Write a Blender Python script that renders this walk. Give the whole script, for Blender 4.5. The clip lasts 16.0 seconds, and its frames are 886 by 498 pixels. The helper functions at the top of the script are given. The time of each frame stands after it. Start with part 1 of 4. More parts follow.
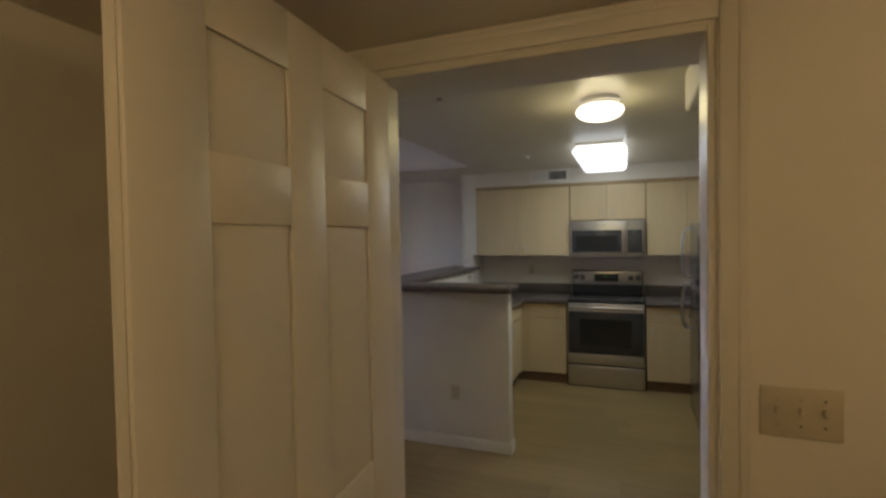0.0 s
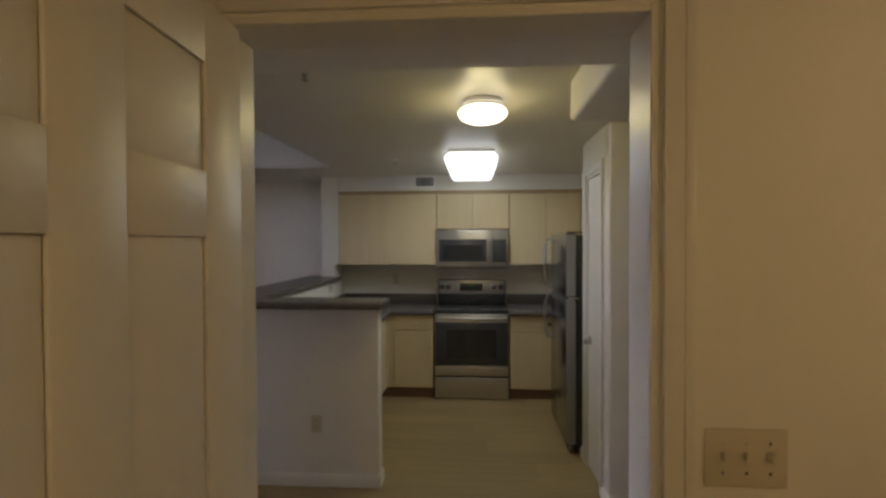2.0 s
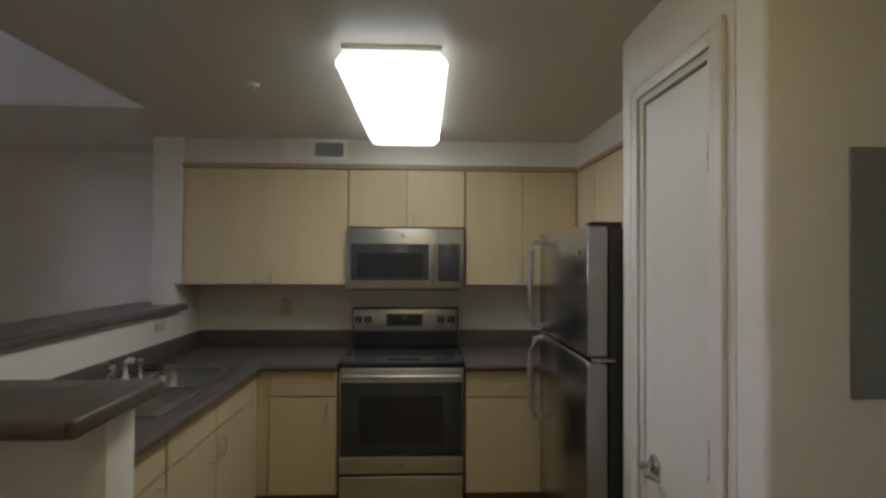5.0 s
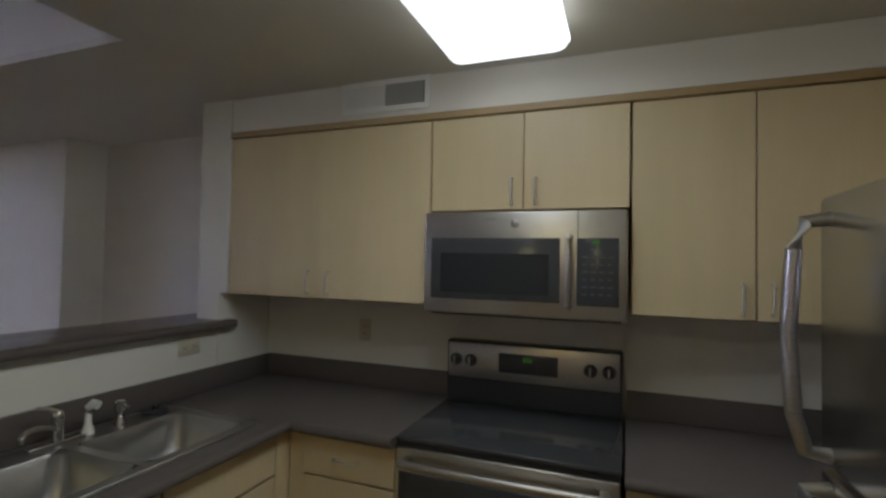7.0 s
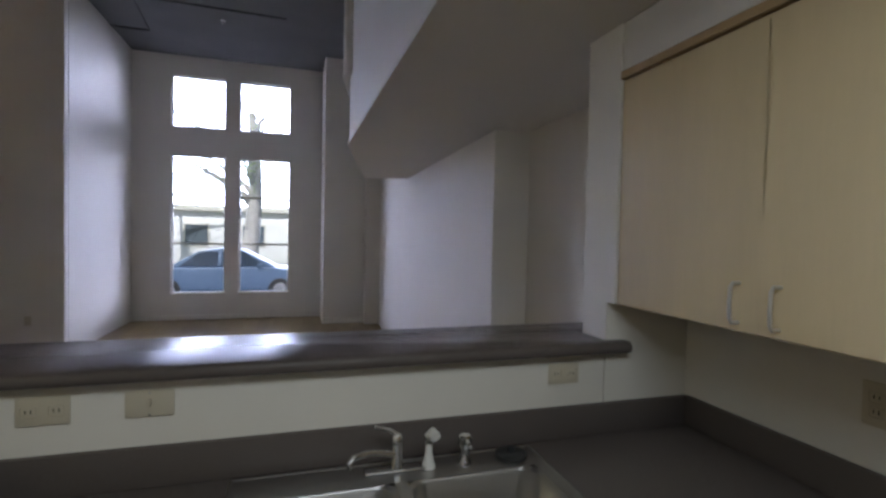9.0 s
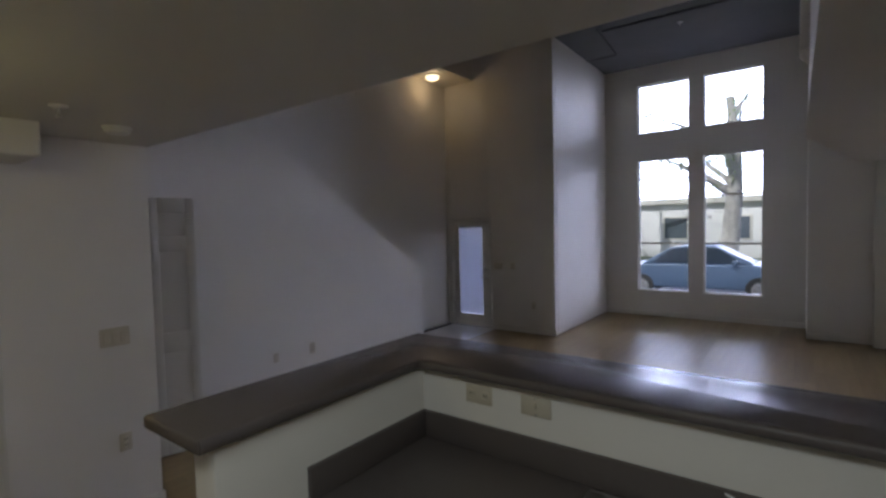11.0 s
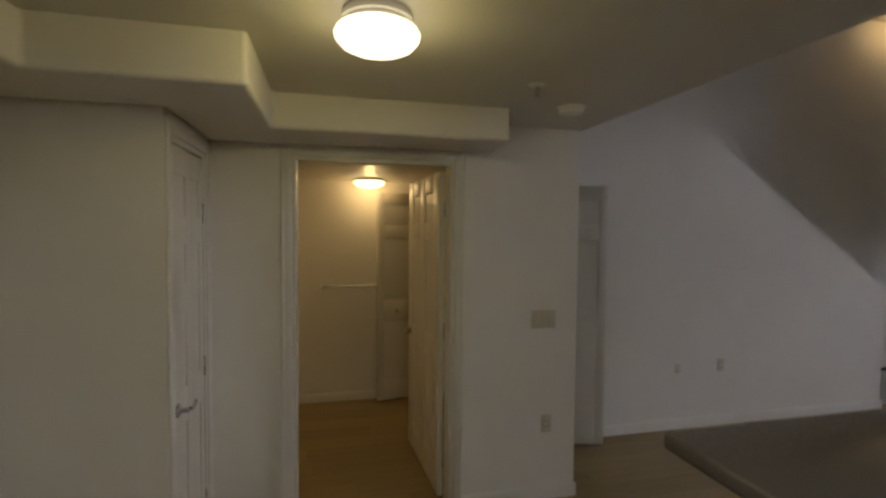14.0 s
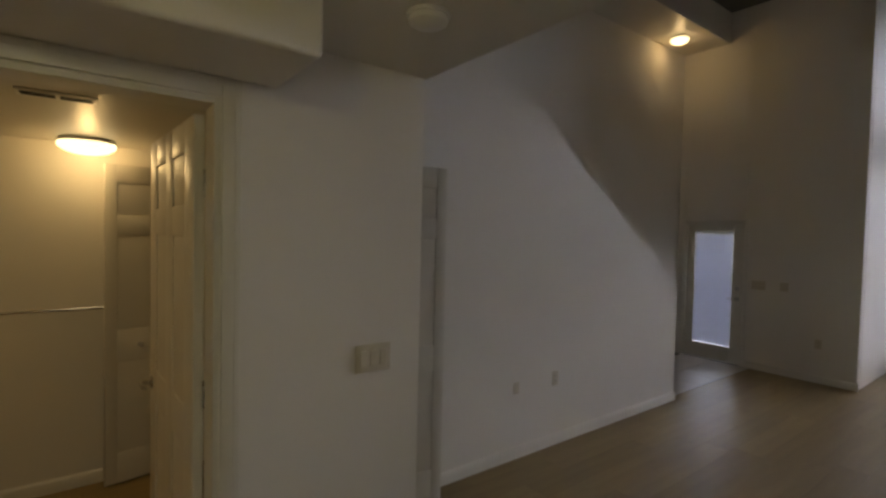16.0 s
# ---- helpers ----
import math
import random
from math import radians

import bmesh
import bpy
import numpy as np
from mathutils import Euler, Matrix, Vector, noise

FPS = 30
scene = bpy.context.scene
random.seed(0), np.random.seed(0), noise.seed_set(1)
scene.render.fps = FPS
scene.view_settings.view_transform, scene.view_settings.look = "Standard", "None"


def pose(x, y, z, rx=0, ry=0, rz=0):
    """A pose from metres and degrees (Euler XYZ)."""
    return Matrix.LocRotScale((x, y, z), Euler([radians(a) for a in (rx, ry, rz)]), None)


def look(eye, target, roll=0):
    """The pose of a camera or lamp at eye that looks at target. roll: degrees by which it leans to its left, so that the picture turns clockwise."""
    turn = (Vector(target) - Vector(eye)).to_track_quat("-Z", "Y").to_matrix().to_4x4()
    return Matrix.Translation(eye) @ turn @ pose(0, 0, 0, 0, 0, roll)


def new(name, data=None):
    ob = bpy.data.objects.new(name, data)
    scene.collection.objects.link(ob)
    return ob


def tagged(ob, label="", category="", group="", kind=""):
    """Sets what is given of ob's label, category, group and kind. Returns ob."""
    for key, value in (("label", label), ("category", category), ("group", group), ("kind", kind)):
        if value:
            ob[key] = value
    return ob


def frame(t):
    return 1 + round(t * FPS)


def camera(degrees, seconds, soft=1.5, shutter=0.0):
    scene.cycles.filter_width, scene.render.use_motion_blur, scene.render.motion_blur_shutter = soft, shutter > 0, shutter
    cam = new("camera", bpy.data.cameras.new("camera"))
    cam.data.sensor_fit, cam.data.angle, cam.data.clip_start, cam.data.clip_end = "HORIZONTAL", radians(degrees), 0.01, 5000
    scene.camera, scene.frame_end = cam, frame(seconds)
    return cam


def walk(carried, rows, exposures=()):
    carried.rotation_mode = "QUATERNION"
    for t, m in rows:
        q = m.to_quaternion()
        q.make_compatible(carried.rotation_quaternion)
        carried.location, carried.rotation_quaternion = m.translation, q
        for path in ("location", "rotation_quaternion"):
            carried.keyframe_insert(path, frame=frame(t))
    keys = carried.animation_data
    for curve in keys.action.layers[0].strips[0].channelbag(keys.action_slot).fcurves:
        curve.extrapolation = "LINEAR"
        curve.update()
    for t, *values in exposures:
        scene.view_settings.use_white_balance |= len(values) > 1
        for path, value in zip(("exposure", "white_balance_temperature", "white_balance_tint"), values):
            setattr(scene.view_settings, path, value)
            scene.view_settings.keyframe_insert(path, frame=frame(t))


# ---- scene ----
cam = camera(85.4, 16.0, soft=2.7)
PATH = [
    (0, (0.21, -0.092, 1.617), (-0.503, 1.776, 1.565), -1.0),
    (0.5, (0.177, -0.143, 1.608), (-0.225, 1.816, 1.568), -0.5),
    (1, (0.12, -0.1, 1.632), (-0.07, 1.891, 1.588), -0.9),
    (1.5, (0.075, 0.005, 1.63), (-0.077, 1.999, 1.592), -0.7),
    (2, (0.04, 0.219, 1.636), (-0.093, 2.214, 1.604), -0.2),
    (2.5, (0.003, 0.512, 1.634), (-0.097, 2.509, 1.6), -0.5),
    (3, (0.037, 0.804, 1.624), (0.001, 2.803, 1.594), 0.1),
    (3.5, (0.057, 1.167, 1.622), (0.103, 3.167, 1.597), 0.2),
    (4, (0.003, 1.529, 1.592), (0.097, 3.526, 1.574), 0.2),
    (4.2, (-0.004, 1.662, 1.589), (0.093, 3.659, 1.582), 0.3),
    (6.3, (0.424, 3.108, 1.549), (0.182, 5.093, 1.6), 0.6),
    (6.5, (0.404, 3.25, 1.579), (0.044, 5.217, 1.609), 0.7),
    (7, (0.391, 3.567, 1.557), (-0.32, 5.436, 1.613), 1.1),
    (7.5, (0.284, 3.859, 1.593), (-0.729, 5.583, 1.607), 1.3),
    (8, (0.149, 4.049, 1.574), (-1.174, 5.549, 1.588), 1.5),
    (8.5, (0.102, 4.228, 1.596), (-1.599, 5.28, 1.575), 1.6),
    (9, (-0.046, 4.352, 1.607), (-1.956, 4.943, 1.554), 1.2),
    (9.2, (-0.094, 4.407, 1.623), (-2.057, 4.783, 1.566), 1.2),
    (11.3, (0.11, 4.744, 1.831), (-1.366, 3.397, 1.75), -0.3),
    (11.5, (0.154, 4.704, 1.851), (-1.231, 3.263, 1.776), 0.7),
    (12, (0.193, 4.729, 1.84), (-0.874, 3.04, 1.753), 0.4),
    (12.3, (0.262, 4.655, 1.832), (-0.637, 2.87, 1.741), 0.4),
    (12.5, (0.282, 4.626, 1.816), (-0.496, 2.786, 1.728), 0.3),
    (13, (0.296, 4.523, 1.784), (-0.295, 2.614, 1.701), 0.5),
    (13.5, (0.287, 4.347, 1.755), (-0.211, 2.412, 1.67), 0.5),
    (14, (0.221, 4.128, 1.721), (-0.243, 2.185, 1.639), 0.5),
    (14.5, (0.149, 3.875, 1.696), (-0.296, 1.926, 1.622), 0.7),
    (15, (0.092, 3.616, 1.687), (-0.416, 1.682, 1.621), 0.6),
    (15.5, (0.012, 3.32, 1.699), (-0.819, 1.502, 1.629), 1.1),
    (16, (-0.141, 3.094, 1.681), (-1.34, 1.494, 1.615), 1.3),
]
EXPOSURES = [(0, 0.05, 6500, 10), (2.5, 0.05, 6500, 10), (4.2, 0.05, 6500, 9), (6.3, -0.22, 6250, 9), (8.0, -0.18, 6150, 9), (9.2, 0.02, 6050, 10), (11.3, -0.56, 6150, 9), (12.5, -0.47, 6800, 7), (14.0, -0.30, 7250, 5), (16, -0.42, 7500, 4)]
walk(cam, [(t, look(eye, target, roll)) for t, eye, target, roll in PATH], EXPOSURES)

# ---- light ----
world = bpy.data.worlds.new("world")
scene.world = world
world.use_nodes = True
wn = world.node_tree.nodes
sky = wn.new("ShaderNodeTexSky")
sky.sky_type, sky.sun_disc = "NISHITA", False
sky.sun_elevation, sky.sun_rotation = radians(48), radians(112)
wn["Background"].inputs["Strength"].default_value = 0.10
world.node_tree.links.new(sky.outputs["Color"], wn["Background"].inputs["Color"])


def lamp(name, kind, m, energy, color, **kw):
    data = bpy.data.lights.new(name, kind)
    data.energy, data.color = energy, color
    if kind == "AREA":
        data.shape, data.size, data.size_y = "RECTANGLE", kw["size"], kw["size_y"]
    else:
        data.shadow_soft_size = kw.get("radius", 0.1)
    ob = new(name, data)
    ob.matrix_world = m
    return ob


SKY_GLOW = 29      # pale sky seen through the tall windows
sun_data = bpy.data.lights.new("sun", "SUN")
sun_data.energy, sun_data.angle, sun_data.color = 5.0, radians(0.5), (1, 0.95, 0.88)
new("sun", sun_data).matrix_world = look((10, -4, 12), (0, 0, 0))
# the lit lamps of the place
lamp("dome_bulb", "POINT", pose(0.08, 2.685, 2.265), 3.9, (1, 0.86, 0.36), radius=0.06)
lamp("tube_light", "AREA", look((0.01, 4.56, 2.29), (0.01, 4.561, 0)), 8.5, (0.91, 0.99, 1.0), size=0.36, size_y=1.1)
lamp("bath_bulb", "POINT", pose(-0.16, -0.53, 2.125), 4.5, (1, 0.66, 0.30), radius=0.05)
lamp("vanity_bulb", "POINT", pose(1.57, 0.30, 2.0), 5.5, (1, 0.66, 0.32), radius=0.05)
lamp("nook_bulb", "POINT", pose(-6.42, -0.20, 4.16), 2.2, (1, 0.66, 0.34), radius=0.05)


# ---- materials ----
def material(name, color, rough=0.5, metal=0.0, vary=0.12, scale=6.0, stretch=(1, 1, 1), fine=60.0, bump=0.05, emit=None, spec=0.5, dark=None, per_object=0.0):
    """A painted or natural surface: two scales of variation in colour and roughness, and fine relief."""
    m = bpy.data.materials.new(name)
    m.use_nodes = True
    nt = m.node_tree
    n, l = nt.nodes, nt.links
    b = n["Principled BSDF"]
    b.inputs["Metallic"].default_value = metal
    b.inputs["Specular IOR Level"].default_value = spec
    co = n.new("ShaderNodeTexCoord")
    mp = n.new("ShaderNodeMapping")
    mp.inputs["Scale"].default_value = stretch
    l.new(co.outputs["Object"], mp.inputs["Vector"])
    big, small = n.new("ShaderNodeTexNoise"), n.new("ShaderNodeTexNoise")
    for node, sc, det in ((big, scale, 4), (small, fine, 3)):
        node.inputs["Scale"].default_value, node.inputs["Detail"].default_value = sc, det
        l.new(mp.outputs["Vector"], node.inputs["Vector"])
    mix = n.new("ShaderNodeMix")
    mix.data_type = "RGBA"
    d = dark or tuple(c * (1 - vary) for c in color)
    li = tuple(min(1, c * (1 + vary * 0.6)) for c in color)
    mix.inputs["A"].default_value, mix.inputs["B"].default_value = (*d, 1), (*li, 1)
    add = n.new("ShaderNodeMath")
    add.operation = "MULTIPLY_ADD"
    add.inputs[1].default_value = 0.45
    l.new(small.outputs["Fac"], add.inputs[0])
    half = n.new("ShaderNodeMath")
    half.operation = "MULTIPLY_ADD"
    half.inputs[1].default_value, half.inputs[2].default_value = 1.1, -0.27
    l.new(big.outputs["Fac"], half.inputs[0])
    l.new(half.outputs[0], add.inputs[2])
    l.new(add.outputs[0], mix.inputs["Factor"])
    out = mix.outputs["Result"]
    if per_object:
        info, hsv = n.new("ShaderNodeObjectInfo"), n.new("ShaderNodeHueSaturation")
        rr = n.new("ShaderNodeMapRange")
        rr.inputs["To Min"].default_value, rr.inputs["To Max"].default_value = 1 - per_object, 1 + per_object
        l.new(info.outputs["Random"], rr.inputs["Value"])
        l.new(rr.outputs["Result"], hsv.inputs["Value"])
        l.new(out, hsv.inputs["Color"])
        out = hsv.outputs["Color"]
    l.new(out, b.inputs["Base Color"])
    ro = n.new("ShaderNodeMapRange")
    ro.inputs["To Min"].default_value, ro.inputs["To Max"].default_value = max(0.02, rough - 0.07), min(1, rough + 0.07)
    l.new(small.outputs["Fac"], ro.inputs["Value"])
    l.new(ro.outputs["Result"], b.inputs["Roughness"])
    if bump:
        bp = n.new("ShaderNodeBump")
        bp.inputs["Strength"].default_value, bp.inputs["Distance"].default_value = bump, 0.01
        l.new(small.outputs["Fac"], bp.inputs["Height"])
        l.new(bp.outputs["Normal"], b.inputs["Normal"])
    if emit:
        b.inputs["Emission Color"].default_value, b.inputs["Emission Strength"].default_value = (*emit[:3], 1), emit[3]
    return m


WALL = material("wall_paint", (0.74, 0.70, 0.625), 0.68, vary=0.05, scale=1.2, fine=120, bump=0.035)
CEIL = material("ceiling_paint", (0.64, 0.60, 0.52), 0.34, vary=0.05, scale=1.0, fine=100, bump=0.05)
LOFT = material("loft_paint", (0.68, 0.64, 0.57), 0.62, vary=0.05, scale=1.0, fine=100, bump=0.05)
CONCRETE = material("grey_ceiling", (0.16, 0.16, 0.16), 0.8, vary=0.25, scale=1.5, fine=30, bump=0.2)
TRIM = material("white_trim_paint", (0.69, 0.655, 0.58), 0.34, vary=0.02, scale=2, fine=90, bump=0.0)
DOOR = material("white_door_paint", (0.69, 0.65, 0.57), 0.42, vary=0.03, scale=2, stretch=(1, 1, 0.2), fine=50, bump=0.004)
MAPLE = material("maple_veneer", (0.60, 0.48, 0.29), 0.38, vary=0.10, scale=2.0, stretch=(5, 5, 0.5), fine=22, bump=0.02, per_object=0.03)
MAPLE_EDGE = material("maple_edge", (0.40, 0.28, 0.14), 0.45, vary=0.15, scale=3, stretch=(1, 1, 4), fine=30, bump=0.02)
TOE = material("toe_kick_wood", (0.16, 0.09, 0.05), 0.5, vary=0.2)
COUNTER = material("dark_laminate", (0.122, 0.103, 0.094), 0.27, vary=0.08, scale=3, fine=900, bump=0.0, spec=0.26)
STEEL = material("brushed_steel", (0.56, 0.54, 0.51), 0.30, metal=1, vary=0.05, scale=3, stretch=(1, 1, 60), fine=12, bump=0.01)
SINKSTEEL = material("sink_steel", (0.50, 0.49, 0.48), 0.32, metal=1, vary=0.08, scale=5, fine=80, bump=0.01)
CHROME = material("chrome", (0.70, 0.70, 0.70), 0.10, metal=1, vary=0.03, bump=0)
EDGESTEEL = material("plain_steel_edge", (0.33, 0.325, 0.32), 0.40, metal=0.9, vary=0.01, bump=0)
NICKEL = material("satin_nickel", (0.50, 0.48, 0.45), 0.28, metal=1, vary=0.05, bump=0)
PULL = material("satin_pull", (0.62, 0.60, 0.56), 0.38, metal=0.85, vary=0.03, bump=0)
BLACKGLASS = material("black_glass", (0.048, 0.048, 0.05), 0.14, vary=0.1, bump=0)
SMOKED = material("smoked_window", (0.022, 0.023, 0.024), 0.10, vary=0.1, bump=0)
BLACK = material("black_enamel", (0.034, 0.035, 0.036), 0.35, vary=0.2, fine=200, bump=0.05)
DARKSEAM = material("dark_gap", (0.02, 0.018, 0.016), 0.8, bump=0)
FRIDGEDOOR = material("fridge_steel", (0.42, 0.41, 0.40), 0.24, metal=1, vary=0.06, scale=2, stretch=(60, 1, 1), fine=10, bump=0.01)
PLASTIC = material("ivory_plastic", (0.58, 0.52, 0.40), 0.35, vary=0.04, bump=0)
WHITEPLASTIC = material("white_plastic", (0.78, 0.76, 0.72), 0.35, vary=0.04, bump=0)
PANELGREY = material("grey_enamel", (0.18, 0.195, 0.18), 0.4, vary=0.08, fine=150, bump=0.03)
PANELDARK = material("dark_latch", (0.03, 0.03, 0.03), 0.4, bump=0)
LAMPGLASS = material("lamp_glass", (0.9, 0.88, 0.82), 0.3, bump=0, emit=(1, 0.90, 0.68, 3.2))
TUBELENS = material("tube_lens", (0.9, 0.9, 0.9), 0.35, bump=0, emit=(0.92, 0.97, 1.0, 1.7))
BATHGLASS = material("bath_lamp_glass", (0.9, 0.85, 0.75), 0.3, bump=0, emit=(1, 0.80, 0.48, 3.2))
GREENLED = material("green_display", (0.0, 0.02, 0.0), 0.3, bump=0, emit=(0.25, 1.0, 0.1, 0.07))
LETTER = material("grey_print", (0.07, 0.07, 0.07), 0.5, bump=0)
MIRROR = material("mirror_silver", (0.85, 0.86, 0.86), 0.02, metal=1, vary=0.0, bump=0)
BLIND = material("white_blind_slat", (0.50, 0.52, 0.58), 0.4, vary=0.03, bump=0)
TILE = material("beige_floor_tile", (0.50, 0.46, 0.40), 0.35, vary=0.12, scale=4, fine=50, bump=0.03, per_object=0.05)
WOODFLOOR = material("brown_laminate_plank", (0.29, 0.207, 0.092), 0.40, spec=0.32, vary=0.22, scale=2.5, stretch=(0.5, 6, 1), fine=16, bump=0.02, per_object=0.10)
REDSTRIP = material("red_weatherstrip", (0.20, 0.05, 0.04), 0.6, bump=0)


def glass_material():
    m = bpy.data.materials.new("window_glass")
    m.use_nodes = True
    b = m.node_tree.nodes["Principled BSDF"]
    b.inputs["Base Color"].default_value = (0.93, 0.96, 1, 1)
    b.inputs["Roughness"].default_value, b.inputs["IOR"].default_value = 0.01, 1.1
    b.inputs["Transmission Weight"].default_value = 1
    return m


GLASS = glass_material()


# ---- mesh helpers ----
def add_box(bm, x0, x1, y0, y1, z0, z1, bevel=0.0, seg=2, only=None):
    """Adds a box; bevel rounds all its edges, or those parallel to the axis `only`."""
    vs = [bm.verts.new((x, y, z)) for x in (min(x0, x1), max(x0, x1)) for y in (min(y0, y1), max(y0, y1)) for z in (min(z0, z1), max(z0, z1))]
    fs = [bm.faces.new([vs[i] for i in q]) for q in ((0, 1, 3, 2), (4, 6, 7, 5), (0, 4, 5, 1), (2, 3, 7, 6), (0, 2, 6, 4), (1, 5, 7, 3))]
    if bevel:
        es = list({e for f in fs for e in f.edges})
        if only is not None:
            es = [e for e in es if abs((e.verts[0].co - e.verts[1].co)[only]) > 1e-6]
        bmesh.ops.bevel(bm, geom=es, offset=bevel, segments=seg, affect="EDGES", profile=0.5)
    return bm


def box(*a, **k):
    return add_box(bmesh.new(), *a, **k)


def add_cyl(bm, p0, p1, r, seg=20, r2=None):
    p0, p1 = Vector(p0), Vector(p1)
    d = p1 - p0
    m = Matrix.Translation((p0 + p1) / 2) @ d.to_track_quat("Z", "Y").to_matrix().to_4x4()
    bmesh.ops.create_cone(bm, cap_ends=True, segments=seg, radius1=r, radius2=r if r2 is None else r2, depth=d.length, matrix=m)
    return bm


def cyl(*a, **k):
    return add_cyl(bmesh.new(), *a, **k)


def lathe(profile, centre, axis="Z", seg=40):
    """A turned shape from (radius, height) pairs."""
    bm = bmesh.new()
    rings = []
    for r, h in profile:
        rings.append([bm.verts.new((r * math.cos(2 * math.pi * i / seg), r * math.sin(2 * math.pi * i / seg), h)) for i in range(seg)])
    for a, b in zip(rings, rings[1:]):
        for i in range(seg):
            bm.faces.new((a[i], a[(i + 1) % seg], b[(i + 1) % seg], b[i]))
    bm.faces.new(rings[0][::-1])
    bm.faces.new(rings[-1])
    rot = {"Z": Matrix(), "X": Matrix.Rotation(radians(90), 4, "Y"), "Y": Matrix.Rotation(radians(-90), 4, "X"), "-X": Matrix.Rotation(radians(-90), 4, "Y"), "-Y": Matrix.Rotation(radians(90), 4, "X")}[axis]
    bmesh.ops.transform(bm, matrix=Matrix.Translation(centre) @ rot, verts=bm.verts)
    return bm


def tube(points, r, seg=12):
    """A round bar that follows points."""
    bm = bmesh.new()
    pts = [Vector(p) for p in points]
    rings = []
    for i, p in enumerate(pts):
        d = (pts[min(i + 1, len(pts) - 1)] - pts[max(i - 1, 0)]).normalized()
        side = d.cross(Vector((0.31, 0.17, 0.93))).normalized()
        up = side.cross(d)
        rr = r[i] if isinstance(r, (list, tuple)) else r
        rings.append([bm.verts.new(p + rr * (math.cos(2 * math.pi * k / seg) * side + math.sin(2 * math.pi * k / seg) * up)) for k in range(seg)])
    for a, b in zip(rings, rings[1:]):
        for k in range(seg):
            bm.faces.new((a[k], a[(k + 1) % seg], b[(k + 1) % seg], b[k]))
    bm.faces.new(rings[0][::-1])
    bm.faces.new(rings[-1])
    return bm


def prism(poly, z0, z1, bevel=0.0, seg=3, vertical=True, bottom=False):
    """A plan outline raised from z0 to z1."""
    bm = bmesh.new()
    lo = [bm.verts.new((x, y, z0)) for x, y in poly]
    hi = [bm.verts.new((x, y, z1)) for x, y in poly]
    k = len(poly)
    bm.faces.new(lo[::-1])
    bm.faces.new(hi)
    for i in range(k):
        bm.faces.new((lo[i], lo[(i + 1) % k], hi[(i + 1) % k], hi[i]))
    bmesh.ops.recalc_face_normals(bm, faces=bm.faces)
    if bevel:
        es = [e for e in bm.edges if vertical or abs(e.verts[0].co.z - e.verts[1].co.z) < 1e-6]
        if bottom:
            es = [e for e in es if min(v.co.z for v in e.verts) < z1 - 1e-6]
        bmesh.ops.bevel(bm, geom=es, offset=bevel, segments=seg, affect="EDGES", profile=0.5)
    return bm


def mesh_of(name, bm, mat, smooth=True):
    bmesh.ops.recalc_face_normals(bm, faces=bm.faces)
    me = bpy.data.meshes.new(name)
    bm.to_mesh(me)
    bm.free()
    for m in (mat if isinstance(mat, (list, tuple)) else [mat]):
        me.materials.append(m)
    if smooth:
        for p in me.polygons:
            p.use_smooth = True
        me.set_sharp_from_angle(angle=radians(38))
    return me


def part(name, bm, mat, parent=None, label=""):
    ob = new(name, mesh_of(name, bm, mat))
    ob.parent = parent
    return tagged(ob, label)


def thing(name, label, category, group="", at=(0, 0, 0), kind=""):
    ob = new(name)
    ob.location = at
    ob.empty_display_size = 0.1
    return tagged(ob, label, category, group, kind)


def solid(name, bm, mat, label, category, group="", kind=""):
    return tagged(part(name, bm, mat), label, category, group, kind)


def structure(name, bm, mat, label="", category=""):
    return tagged(part(name, bm, mat), label, category, kind="structure")


def wall(name, axis, at0, at1, u0, u1, z0, z1, holes=(), mat=None, label="", bevel=0.0):
    """A wall between the planes at0 and at1 of an axis, from u0 to u1 along the other, with openings (u0, u1, z0, z1)."""
    bm = bmesh.new()
    us = sorted({u0, u1, *[h[0] for h in holes], *[h[1] for h in holes]})
    for a, b in zip(us, us[1:]):
        zs = sorted({z0, z1, *[z for h in holes if h[0] < b and h[1] > a for z in h[2:4]]})
        for c, d in zip(zs, zs[1:]):
            if any(h[0] <= a and h[1] >= b and h[2] <= c and h[3] >= d for h in holes):
                continue
            if axis == "x":
                add_box(bm, at0, at1, a, b, c, d)
            else:
                add_box(bm, a, b, at0, at1, c, d)
    bmesh.ops.remove_doubles(bm, verts=bm.verts, dist=1e-5)
    inner = [f for f in bm.faces if all(len(e.link_faces) > 2 for e in f.edges)]
    if bevel:
        es = [e for e in bm.edges if len(e.link_faces) == 2 and e.calc_face_angle(0) > 1]
        bmesh.ops.bevel(bm, geom=es, offset=bevel, segments=3, affect="EDGES", profile=0.5)
    return structure(name, bm, mat or WALL, label or "cream painted orange-peel drywall wall", "wall")


# ---- structure: floors, walls, ceilings ----
C = 2.352            # kitchen ceiling
HI = 4.73            # living room ceiling
BATH = 2.195         # bathroom ceiling
PX = -7.13          # pier wall with the patio door
WX = -9.69          # window wall
NX = -8.86          # face of the pier beside the north wall
structure("floor", box(WX - 0.2, 1.7, -0.85, 6.2, -0.30, -0.012), DARKSEAM, "subfloor under wood-look planks", "floor")

